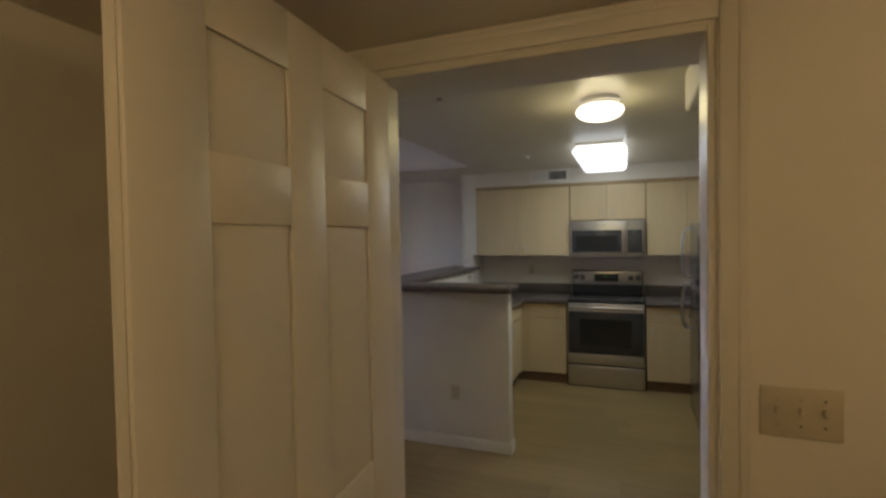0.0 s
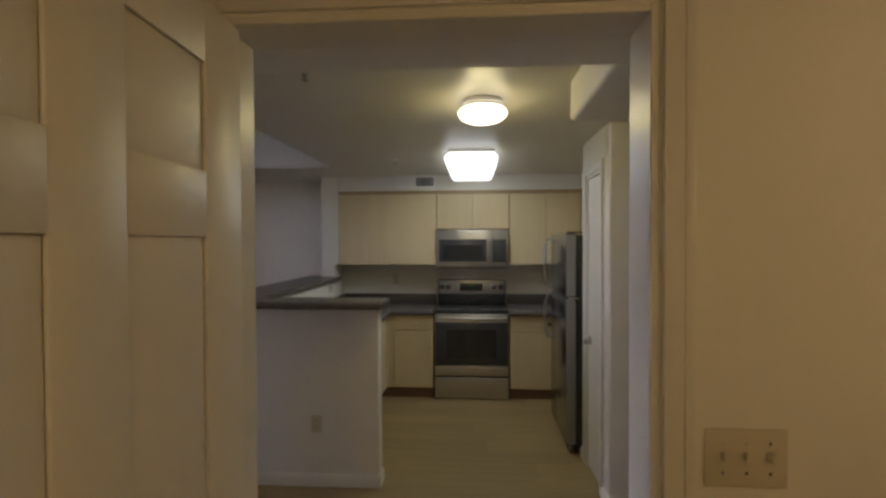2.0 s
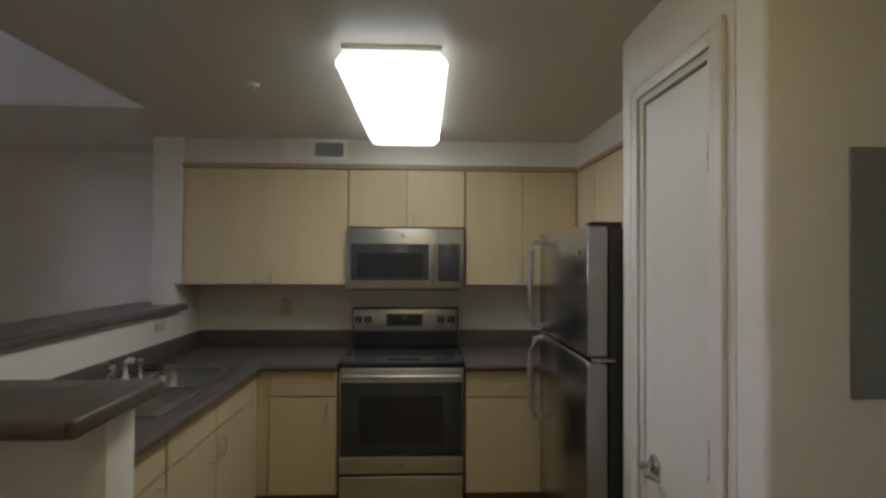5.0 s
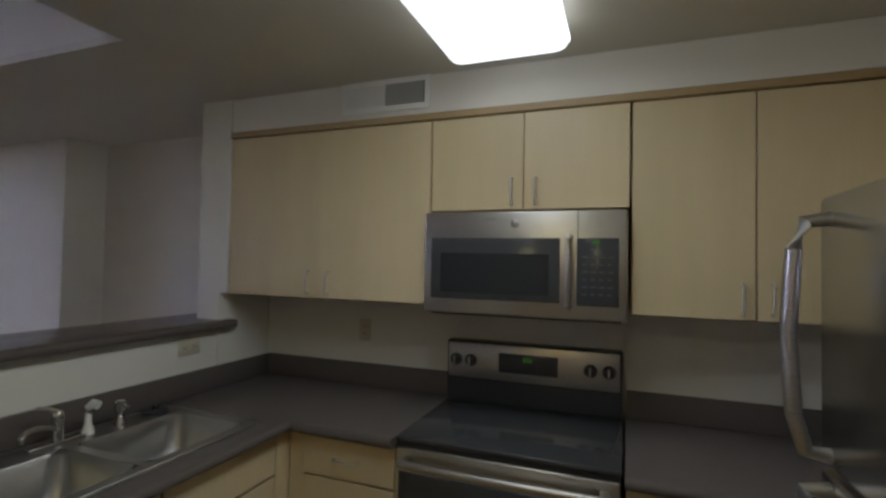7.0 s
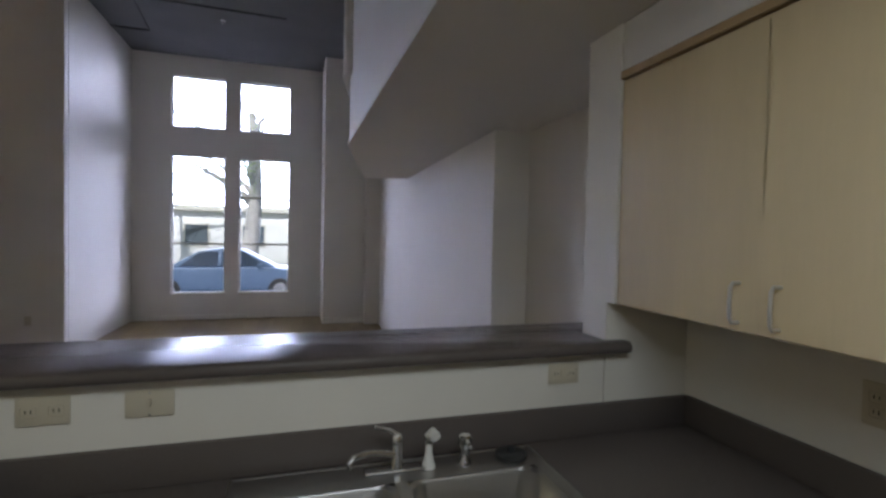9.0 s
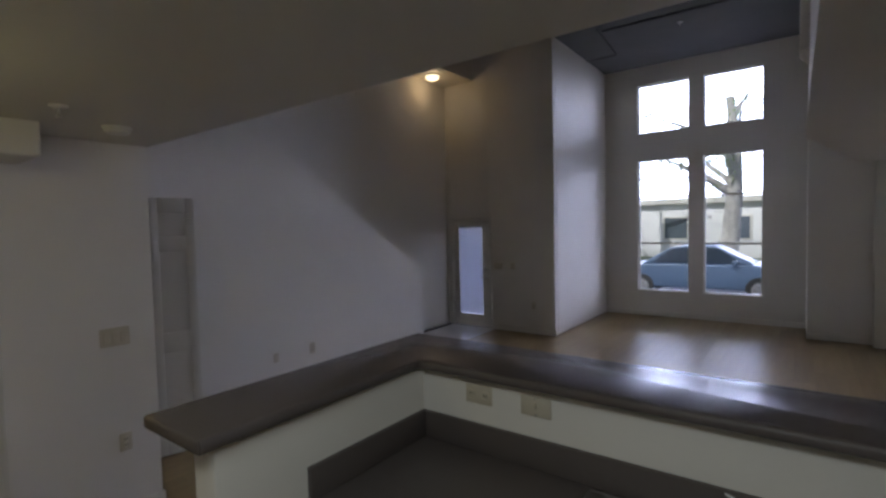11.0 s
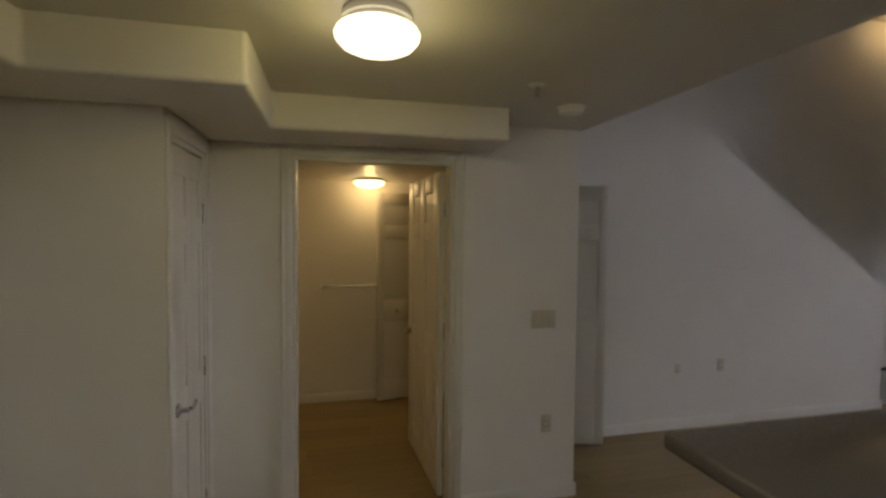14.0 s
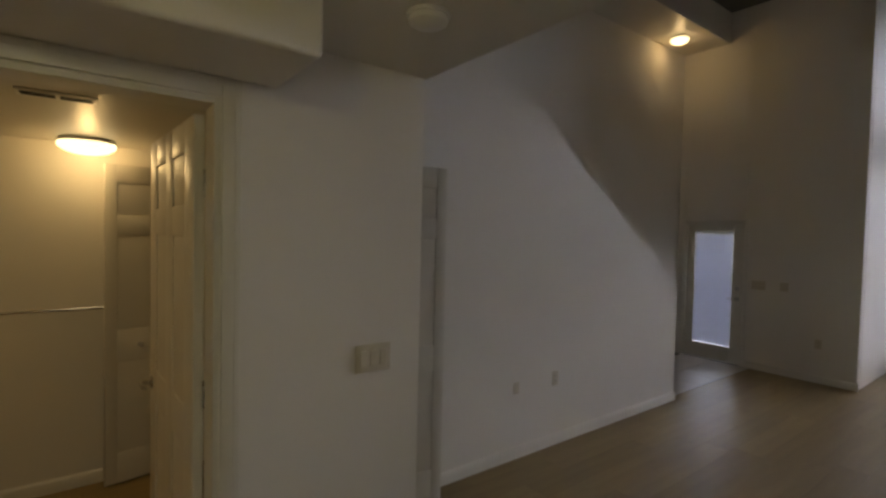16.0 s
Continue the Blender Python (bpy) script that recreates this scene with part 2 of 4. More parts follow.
wall("wall_bath_north", "y", 1.215, 1.345, -1.33, 0.84, 0, C, [(-0.508, 0.412, 0, 2.115)])
wall("wall_bath_west", "x", -1.30, -1.16, -0.84, 1.215, 0, C)
wall("wall_bath_south", "y", -0.84, -0.72, -1.16, 1.80, 0, C)
wall("wall_bath_east", "x", 1.68, 1.80, -0.72, 1.215, 0, C)
wall("wall_bath_north_east", "y", 1.215, 1.345, 0.84, 1.80, 0, C)
wall("wall_closet", "x", 0.84, 0.94, 1.345, 2.06, 0, C, [(1.44, 1.995, 0, 2.09)])
wall("wall_entry_south", "y", 1.98, 2.06, 0.9402, 1.50, 0, C)
wall("wall_entry_east", "x", 1.50, 1.62, 1.345, 5.90, 0, C, [(2.25, 3.08, 0, 2.095)])
wall("wall_panel", "y", 3.175, 3.275, 0.848, 1.50, 0, C, bevel=0.012)
wall("wall_pantry", "x", 0.848, 0.948, 3.275, 3.83, 0, C, [(3.36, 3.755, 0, 2.095)])
wall("wall_pantry_north", "y", 3.83, 3.90, 0.848, 1.50, 0, C, bevel=0.008)
wall("wall_kitchen_north", "y", 5.78, 5.90, -1.68, 1.50, 0, C)
bm = box(-1.65, -1.505, 5.42, 5.78, 0, 1.383)
add_box(bm, -1.65, -1.462, 5.42, 5.78, 1.3832, C)
structure("wall_kitchen_stub", bm, WALL, "cream drywall stub wall beside the cabinets", "wall")
wall("wall_recess_side", "x", -1.649, -1.53, 5.901, 6.20, 0, C)
structure("wall_living_north", prism([(-1.65, 6.20), (-1.65, 5.925), (-3.115, 5.925), (-3.14, 5.67), (NX, 5.83), (NX, 6.20)], 0, HI), WALL, "cream painted drywall wall", "wall")
wall("wall_window", "x", WX - 0.15, WX, 1.50, 4.95, 0, HI,
     [(2.23, 3.13, 0.47, 2.975), (3.355, 4.26, 0.47, 2.975), (2.23, 3.13, 3.47, 4.385), (3.355, 4.26, 3.47, 4.385)])
wall("wall_alcove_south", "y", 1.50, 1.62, WX, PX - 0.12, 0, HI)
wall("wall_alcove_north", "y", 4.84, 4.96, WX, NX - 0.12, 0, HI)
wall("wall_pier_north", "x", NX - 0.12, NX, 4.84, 5.829, 0, HI, bevel=0.01)
structure("wall_pilaster", box(NX + 0.001, NX + 0.22, 5.57, 5.829, 0, HI - 0.001, 0.01, 2), WALL, "narrow cream drywall pilaster in the corner", "wall")
wall("wall_patio", "x", PX - 0.12, PX, -0.48, 1.62, 0, HI, [(-0.37, 0.41, 0, 1.90)], bevel=0.01)
wall("wall_stair_back", "y", -0.60, -0.48, PX - 0.12, -1.2805, 0, HI)
wall("wall_loft_edge", "x", -1.34, -1.22, -0.48, 4.775, C + 0.001, HI)
# low wall beside the stair, with a sloping top
bm = bmesh.new()
prof = [(-5.06, 0), (-1.305, 0), (-1.305, 2.345), (-1.345, 2.345), (-1.345, 3.63), (-5.06, 1.203)]
a = [bm.verts.new((x, 0.59, z)) for x, z in prof]
b = [bm.verts.new((x, 0.47, z)) for x, z in prof]
bm.faces.new(a)
bm.faces.new(b[::-1])
for i in range(len(prof)):
    bm.faces.new((a[i], b[i], b[(i + 1) % len(prof)], a[(i + 1) % len(prof)]))
structure("wall_stair", bm, WALL, "cream painted stair wall with a sloping top", "wall")
# steps behind the low wall, rising towards the bathroom
steps = thing("stair", "carpeted stair behind the low wall", "stair", at=(-5.05, 0, 0), kind="structure")
for k in range(13):
    part("step", box(0.28 * k, 0.28 * k + 0.285, -0.479, 0.469, max(0, 0.18 * k - 0.12), 0.18 * (k + 1) - 0.001, 0.01, 2), LOFT, steps)

# kitchen ceiling with the loft strip over the living room
structure("ceiling", prism([(1.62, 1.22), (1.62, 6.2), (-1.343, 6.2), (-1.343, 1.22)], C, C + 0.03), CEIL, "low cream textured drywall ceiling", "ceiling")
structure("ceiling_loft", prism([(-1.3432, 6.2), (-6.19, 6.2), (-6.19, 5.84), (-6.43, 5.22), (-4.14, 4.765), (-1.3432, 4.775)], C, C + 0.03), LOFT, "cream drywall underside of the loft", "ceiling")
structure("loft_parapet", prism([(-1.221, 5.9), (-6.17, 5.9), (-6.40, 5.23), (-4.19, 4.785), (-1.221, 4.785)], C + 0.032, HI), WALL, "cream drywall loft parapet", "wall")
structure("parapet_band", prism([(-4.02, 4.784), (-4.05, 4.73), (-4.24, 4.73), (-6.47, 5.18), (-6.40, 5.226), (-4.19, 4.784)], 2.92, HI - 0.01, 0.01, 2), WALL, "drywall band along the loft parapet", "wall")
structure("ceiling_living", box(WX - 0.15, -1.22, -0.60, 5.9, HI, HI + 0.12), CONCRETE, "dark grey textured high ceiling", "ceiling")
structure("ceiling_nook", box(PX, -1.34, -0.48, 0.13, 4.32, HI - 0.002), CEIL, "dropped drywall ceiling over the entry nook", "ceiling")
structure("ceiling_bath", box(-1.16, 1.68, -0.72, 1.215, BATH, BATH + 0.1), CEIL, "low bathroom ceiling", "ceiling")
structure("soffit_entry", prism([(-0.70, 1.346), (-0.70, 1.755), (0.475, 1.755), (0.475, 2.455), (1.10, 2.455), (1.10, 3.174), (1.499, 3.174), (1.499, 2.061), (0.839, 2.061), (0.839, 1.346)], 2.18, C - 0.001, 0.018, 3, bottom=True), WALL, "drywall soffit with bullnose corners", "soffit")
structure("soffit_kitchen", prism([(-1.461, 5.779), (-1.461, 5.425), (1.175, 5.425), (1.175, 3.901), (1.499, 3.901), (1.499, 5.779)], 2.187, C - 0.001, 0.008, 2, bottom=True), WALL, "drywall soffit over the kitchen cabinets", "soffit")


# ---- doors and trim ----
def six_panel(parent, w, h, t, side):
    """A six-panel leaf from the hinge at x = 0 along +x, thickness t centred on y = 0."""
    bm = bmesh.new()
    st, mid = (0.172 * w, 0.155 * w) if w > 0.8 else (0.115 * w, 0.13 * w)
    rails = [(0, 0.22), (0.83, 0.99), (1.635, 1.755), (h - 0.12, h)]
    cols = [(st, w / 2 - mid / 2), (w / 2 + mid / 2, w - st)]
    add_box(bm, 0, w, -t / 2 + 0.010, t / 2 - 0.010, 0.008, h)
    for x0, x1 in ((0, st), (w / 2 - mid / 2, w / 2 + mid / 2), (w - st, w)):
        for s in (-1, 1):
            add_box(bm, x0, x1, s * (t / 2 - 0.0105), s * t / 2, 0.008, h, 0.004, 2)
    for z0, z1 in rails:
        for x0, x1 in cols:
            for s in (-1, 1):
                add_box(bm, x0 - 0.004, x1 + 0.004, s * (t / 2 - 0.0105), s * (t / 2 - 0.0004), max(z0, 0.008), z1, 0.004, 2)
    leaf = part("leaf", bm, DOOR, parent)
    for z0, z1 in ((0.22, 0.83), (0.99, 1.635), (1.755, h - 0.12)):
        for x0, x1 in cols:
            bm = bmesh.new()
            for s in (-1, 1):
                outer = [(x0 + 0.001, z0 + 0.001), (x1 - 0.001, z0 + 0.001), (x1 - 0.001, z1 - 0.001), (x0 + 0.001, z1 - 0.001)]
                inner = [(x0 + 0.040, z0 + 0.040), (x1 - 0.040, z0 + 0.040), (x1 - 0.040, z1 - 0.040), (x0 + 0.040, z1 - 0.040)]
                lo = [bm.verts.new((x, s * (t / 2 - 0.0072), z)) for x, z in outer]
                hi = [bm.verts.new((x, s * (t / 2 - 0.0010), z)) for x, z in inner]
                bm.faces.new(hi)
                bm.faces.new(lo)
                for i in range(4):
                    bm.faces.new((lo[i], lo[(i + 1) % 4], hi[(i + 1) % 4], hi[i]))
            part("panel", bm, DOOR, leaf)
    return leaf


def lever(parent, x, z, y, out, along):
    """A lever handle on the face at y, standing out by the sign `out`, the lever along `along`."""
    hnd = part("lever_handle", lathe([(0.031, 0), (0.031, 0.006), (0.024, 0.012), (0.011, 0.014), (0.011, 0.045)], (x, y, z), "Y" if out > 0 else "-Y", 24), NICKEL, parent, "satin nickel lever handle")
    o = out
    part("lever", tube([(x, y + o * 0.04, z), (x + along * 0.02, y + o * 0.05, z), (x + along * 0.06, y + o * 0.052, z - 0.004), (x + along * 0.115, y + o * 0.046, z + 0.004)], [0.010, 0.010, 0.008, 0.007]), NICKEL, hnd)
    return hnd


def hinges(parent, zs, y):
    for z in zs:
        part("hinge", cyl((-0.006, y, z - 0.05), (-0.006, y, z + 0.05), 0.008, 10), NICKEL, parent, "satin nickel butt hinge")


def door(name, label, hinge, yaw, w, h, lever_z=0.92, flush=False, both=False, hinge_zs=(0.25, 1.07, 1.83), side=1, bolt=None, levers=True):
    d = thing(name, label, "door", at=hinge, kind="structure")
    d.rotation_euler = (0, 0, radians(yaw))
    if flush:
        part("leaf", box(0, w, -0.018, 0.018, 0.008, h, 0.002, 1), DOOR, d)
    else:
        six_panel(d, w, h, 0.036, side)
    if levers:
        for o in ((1, -1) if both else (side,)):
            lever(d, w - 0.062, lever_z, o * 0.018, o, -1)
    if bolt:
        part("deadbolt", lathe([(0.031, 0), (0.031, 0.008), (0.024, 0.018), (0.02, 0.02)], (w - 0.062, side * 0.018, bolt), "Y" if side > 0 else "-Y", 24), NICKEL, d, "round satin nickel deadbolt")
    hinges(d, hinge_zs, (side if name != "door_1" else -1) * 0.02)
    return d


def casing(name, axis, at, out, u0, u1, top, w=0.06, t=0.016, right=True, left=True):
    """A moulded door casing on the wall plane `at`, standing out by the sign `out`, round the opening u0..u1."""
    bm = bmesh.new()

    def bar(a, b, c, d, e0, e1):
        lo, hi = sorted((at + out * e0, at + out * e1))
        if axis == "y":
            add_box(bm, a, b, lo, hi, c, d, 0.004, 2)
        else:
            add_box(bm, lo, hi, a, b, c, d, 0.004, 2)

    for f0, f1, e in ((0.005, w, t * 0.8), (w * 0.68, w + 0.001, t)):
        if left:
            bar(u0 - f1, u0 - f0, 0.0, top + f1, 0.0005, e)
        if right:
            bar(u1 + f0, u1 + f1, 0.0, top + f1, 0.0005, e)
        bar(u0 - f0, u1 + f0, top + f0, top + f1, 0.0005, e * 0.98)
    return structure(name, bm, TRIM, "white moulded door casing", "door casing")


def jamb(name, axis, p0, p1, u0, u1, top, t=0.019):
    bm = bmesh.new()
    for a, b, c, d in ((u0, u0 + t, 0, top), (u1 - t, u1, 0, top), (u0 + t, u1 - t, top - t, top)):
        if axis == "y":
            add_box(bm, a, b, p0 - 0.002, p1 + 0.002, c, d, 0.002, 1)
        else:
            add_box(bm, p0 - 0.002, p1 + 0.002, a, b, c, d, 0.002, 1)
    return structure(name, bm, TRIM, "white painted door jamb", "door jamb")


# bathroom door, wide open into the bathroom
jamb("jamb_bath", "y", 1.215, 1.345, -0.508, 0.412, 2.115)
casing("casing_bath_outer", "y", 1.345, 1, -0.508, 0.412, 2.115, w=0.065)
casing("casing_bath_inner", "y", 1.215, -1, -0.508, 0.412, 2.115, w=0.065)
door("door_1", "white six-panel bathroom door, wide open", (-0.470, 1.205, 0.01), -86.8, 0.855, 2.07, both=True, side=1)
# coat closet door
jamb("jamb_closet", "x", 0.84, 0.94, 1.44, 1.995, 2.09)
casing("casing_closet", "x", 0.84, -1, 1.44, 1.995, 2.09, w=0.06)
door("door_2", "white six-panel closet door, closed", (0.865, 1.462, 0.01), 90, 0.511, 2.055, lever_z=0.93, side=1, hinge_zs=(0.3, 1.0, 1.78))
# entry door
jamb("jamb_entry", "x", 1.50, 1.62, 2.25, 3.08, 2.095)
casing("casing_entry", "x", 1.50, -1, 2.25, 3.08, 2.095, w=0.065)
door("door_3", "white six-panel entry door with deadbolt, closed", (1.535, 2.272, 0.01), 90, 0.786, 2.06, side=1, bolt=1.10, lever_z=0.935)
structure("weatherstrip", box(1.505, 1.515, 2.27, 3.06, 2.069, 2.075), REDSTRIP, "thin red weatherstrip over the entry door", "weatherstrip")
# pantry door
jamb("jamb_pantry", "x", 0.848, 0.948, 3.36, 3.755, 2.095)
casing("casing_pantry", "x", 0.848, -1, 3.36, 3.755, 2.095, w=0.058)
door("door_4", "narrow flush white pantry door, closed", (0.873, 3.381, 0.01), 90, 0.352, 2.06, flush=True, side=1, hinge_zs=(0.28, 1.06, 1.83))
# hall closet door, standing open
door("door_5", "white six-panel hall closet door, standing open", (-1.325, 0.612, 0.01), 166, 0.60, 2.06, side=-1, levers=False)
# folding door at the back of the bathroom, a little ajar
def bifold_leaf(parent, x, y, yaw, w=0.385, h=2.07, t=0.030):
    """One leaf of a folding door: stiles and rails round three raised panels."""
    st = 0.066
    bm = bmesh.new()
    add_box(bm, 0, w, -t / 2 + 0.008, t / 2 - 0.008, 0.012, h)
    for x0, x1 in ((0, st), (w - st, w)):
        add_box(bm, x0, x1, -t / 2, t / 2, 0.012, h, 0.003, 2)
    for z0, z1 in ((0.012, 0.21), (0.80, 1.01), (1.62, 1.75), (1.955, h)):
        add_box(bm, st - 0.003, w - st + 0.003, -t / 2 + 0.0004, t / 2 - 0.0004, z0, z1, 0.003, 2)
    leaf = part("leaf", bm, DOOR, parent)
    leaf.location, leaf.rotation_euler = (x, y, 0), (0, 0, radians(yaw))
    for z0, z1 in ((0.21, 0.80), (1.01, 1.62), (1.75, 1.955)):
        bm = bmesh.new()
        for s in (-1, 1):
            lo = [bm.verts.new((u, s * (t / 2 - 0.0075), z)) for u, z in ((st, z0), (w - st, z0), (w - st, z1), (st, z1))]
            hi = [bm.verts.new((u, s * (t / 2 - 0.001), z)) for u, z in ((st + 0.032, z0 + 0.032), (w - st - 0.032, z0 + 0.032), (w - st - 0.032, z1 - 0.032), (st + 0.032, z1 - 0.032))]
            bm.faces.new(hi)
            bm.faces.new(lo)
            for i in range(4):
                bm.faces.new((lo[i], lo[(i + 1) % 4], hi[(i + 1) % 4], hi[i]))
        part("panel", bm, DOOR, leaf)
    return leaf


linen = thing("door_6", "white three-panel folding closet door, slightly ajar", "door", at=(-0.245, -0.60, 0), kind="structure")
front_leaf = bifold_leaf(linen, 0, 0, 190)
bifold_leaf(linen, -0.382, -0.067, 173)
part("knob", lathe([(0.015, 0), (0.015, 0.004), (0.008, 0.008), (0.008, 0.018), (0.015, 0.024), (0.015, 0.032), (0.008, 0.036)], (0.195, -0.015, 0.905), "-Y", 20), NICKEL, front_leaf, "satin nickel knob")


def baseboard(name, x0, y0, x1, y1, nx, ny, h=0.085, t=0.013):
    """A baseboard along a wall from (x0, y0) to (x1, y1), standing out along (nx, ny)."""
    bm = bmesh.new()
    d = Vector((x1 - x0, y1 - y0, 0))
    n = Vector((nx, ny, 0))
    o = Vector((x0, y0, 0)) + n * 0.0006
    prof = [(0, 0), (t, 0), (t, h * 0.72), (t * 0.6, h * 0.9), (0.002, h), (0, h)]
    a = [bm.verts.new(o + n * u + Vector((0, 0, v))) for u, v in prof]
    b = [bm.verts.new(o + d + n * u + Vector((0, 0, v))) for u, v in prof]
    bm.faces.new(a)
    bm.faces.new(b[::-1])
    for i in range(len(prof)):
        bm.faces.new((a[i], b[i], b[(i + 1) % len(prof)], a[(i + 1) % len(prof)]))
    return structure(name, bm, TRIM, "white painted baseboard", "baseboard")


baseboard("baseboard", -1.343, 1.345, -0.575, 1.345, 0, 1)
baseboard("baseboard", 0.48, 1.345, 0.826, 1.345, 0, 1)
baseboard("baseboard", -1.30, 1.358, -1.30, 0.77, -1, 0)
baseboard("baseboard", -1.16, -0.72, -1.05, -0.72, 0, 1)
baseboard("baseboard", -0.272, -0.72, 1.68, -0.72, 0, 1)
baseboard("baseboard", -1.30, 0.59, -5.075, 0.59, 0, 1)
baseboard("baseboard", -5.06, 0.602, -5.06, 0.47, -1, 0)
baseboard("baseboard", PX, 0.465, PX, 1.635, 1, 0)
baseboard("baseboard", NX, 4.84, NX, 5.57, 1, 0)
baseboard("baseboard", WX, 1.62, WX, 4.84, 1, 0)
baseboard("baseboard", 0.833, 2.06, 1.48, 2.06, 0, 1)
baseboard("baseboard", 0.848, 3.175, 1.50, 3.175, 0, -1)
baseboard("baseboard", 0.848, 3.16, 0.848, 3.30, -1, 0)
baseboard("baseboard", 0.848, 3.815, 0.848, 3.90, -1, 0)
baseboard("baseboard", -0.585, 3.35, -1.64, 3.35, 0, -1)
baseboard("baseboard", -0.60, 3.335, -0.60, 3.465, 1, 0)
baseboard("baseboard", -3.14, 5.67, NX, 5.83, -0.028, -0.9996)
baseboard("baseboard", -1.64, 3.35, -1.64, 5.42, -1, 0)

# ---- kitchen: peninsula, counters, cabinets ----
structure("wall_peninsula", prism([(-0.60, 3.35), (-0.60, 3.465), (-1.505, 3.465), (-1.505, 5.42), (-1.64, 5.42), (-1.64, 3.35)], 0, 1.207, 0.01, 2), WALL, "cream drywall half wall under the bar", "half wall")
BAR = [(-0.545, 3.165), (-0.545, 3.488), (-1.458, 3.488), (-1.458, 5.475), (-1.470, 5.495), (-1.5045, 5.495), (-1.5045, 5.4185), (-1.66, 5.4185), (-1.66, 5.60), (-1.84, 5.60), (-1.84, 3.165)]
bt = thing("bar_top", "dark brown laminate bar top with rounded front edge", "bar counter", at=(-1.2, 3.4, 1.209))
for nm, bm in (("slab", prism(BAR, 1.209, 1.2505, 0.010, 3)),
               ("nosing", tube([(-0.552, 3.481, 1.2295), (-1.465, 3.481, 1.2295), (-1.465, 5.487, 1.2295)], 0.0205, 14)),
               ("nosing", tube([(-0.56, 3.177, 1.2295), (-1.82, 3.177, 1.2295)], 0.0205, 14))):
    bmesh.ops.translate(bm, vec=-Vector(bt.location), verts=bm.verts)
    part(nm, bm, COUNTER, bt)

SX0, SX1, SY0, SY1 = -1.43, -0.965, 4.22, 5.07     # sink cut-out
bm = bmesh.new()
for x0, x1, y0, y1 in ((-1.504, -0.86, 3.466, SY0), (-1.504, SX0, SY0, SY1), (SX1, -0.86, SY0, SY1), (-1.504, -0.86, SY1, 5.16), (-1.504, -0.393, 5.16, 5.419), (-1.504, -0.393, 5.419, 5.779)):
    add_box(bm, x0, x1, y0, y1, 0.876, 0.915)
bmesh.ops.remove_doubles(bm, verts=bm.verts, dist=1e-5)
counter_l = solid("countertop", bm, COUNTER, "dark brown laminate countertop with backsplash, around the sink", "countertop")
part("front_edge", tube([(-0.862, 3.467, 0.8945), (-0.862, 5.158, 0.8945), (-0.395, 5.158, 0.8945)], 0.0205, 14), COUNTER, counter_l)
bm = box(-1.504, -1.485, 3.486, 5.779, 0.9155, 1.027, 0.005, 2)
part("backsplash", bm, COUNTER, counter_l)
part("backsplash", box(-1.485, -0.40, 5.759, 5.779, 0.9155, 1.03, 0.005, 2), COUNTER, counter_l)
part("backsplash", box(-1.504, -0.90, 3.466, 3.486, 0.9155, 1.027, 0.005, 2), COUNTER, counter_l)
bm = box(0.395, 1.499, 5.16, 5.779, 0.876, 0.915)
counter_r = solid("countertop", bm, COUNTER, "dark brown laminate countertop between range and refrigerator", "countertop")
part("front_edge", tube([(0.395, 5.158, 0.8945), (1.49, 5.158, 0.8945)], 0.0205, 14), COUNTER, counter_r)
part("backsplash", box(0.40, 1.499, 5.759, 5.779, 0.9155, 1.03, 0.005, 2), COUNTER, counter_r)


def bow_handle(parent, p, axis, length=0.1, out=(0, -1, 0)):
    """A small arched pull at p, standing out along `out`."""
    p, o = Vector(p), Vector(out)
    a = Vector({"x": (1, 0, 0), "y": (0, 1, 0), "z": (0, 0, 1)}[axis])
    h = length / 2
    pts = [p - a * h, p - a * h + o * 0.022, p - a * h * 0.8 + o * 0.029, p + o * 0.031, p + a * h * 0.8 + o * 0.029, p + a * h + o * 0.022, p + a * h]
    return part("handle", tube(pts, 0.0048, 8), PULL, parent, "small satin nickel bow handle")


def cabinet(name, label, body, fronts, face, axis="y", group="kitchen cabinets", rail=None):
    """A cabinet: body box, then fronts (u0, u1, z0, z1, handle) on the face plane; handle = (u, z, axis)."""
    c = thing(name, label, "cabinet", group, at=((body[0] + body[1]) / 2, (body[2] + body[3]) / 2, body[4]))
    base = Vector(c.location)
    bm = box(*body, bevel=0.001, seg=1)
    bmesh.ops.translate(bm, vec=-base, verts=bm.verts)
    part("body", bm, MAPLE_EDGE if rail is None else rail, c)
    for u0, u1, z0, z1, handle in fronts:
        if axis == "y":
            bm, out = box(u0, u1, face - 0.019, face - 0.001, z0, z1, 0.0015, 1), (0, -1, 0)
        else:
            bm, out = box(face + 0.001 * axis_sign(axis), face + 0.019 * axis_sign(axis), u0, u1, z0, z1, 0.0015, 1), (axis_sign(axis), 0, 0)
        bmesh.ops.translate(bm, vec=-base, verts=bm.verts)
        f = part("drawer_front" if z1 - z0 < 0.25 else "door", bm, MAPLE, c)
        if handle:
            u, z, ha = handle
            p = Vector((u, face - 0.019, z)) if axis == "y" else Vector((face + 0.019 * axis_sign(axis), u, z))
            bow_handle(f, p - base, ha, 0.1, out)
    return c


def axis_sign(axis):
    return 1 if axis == "+x" else -1


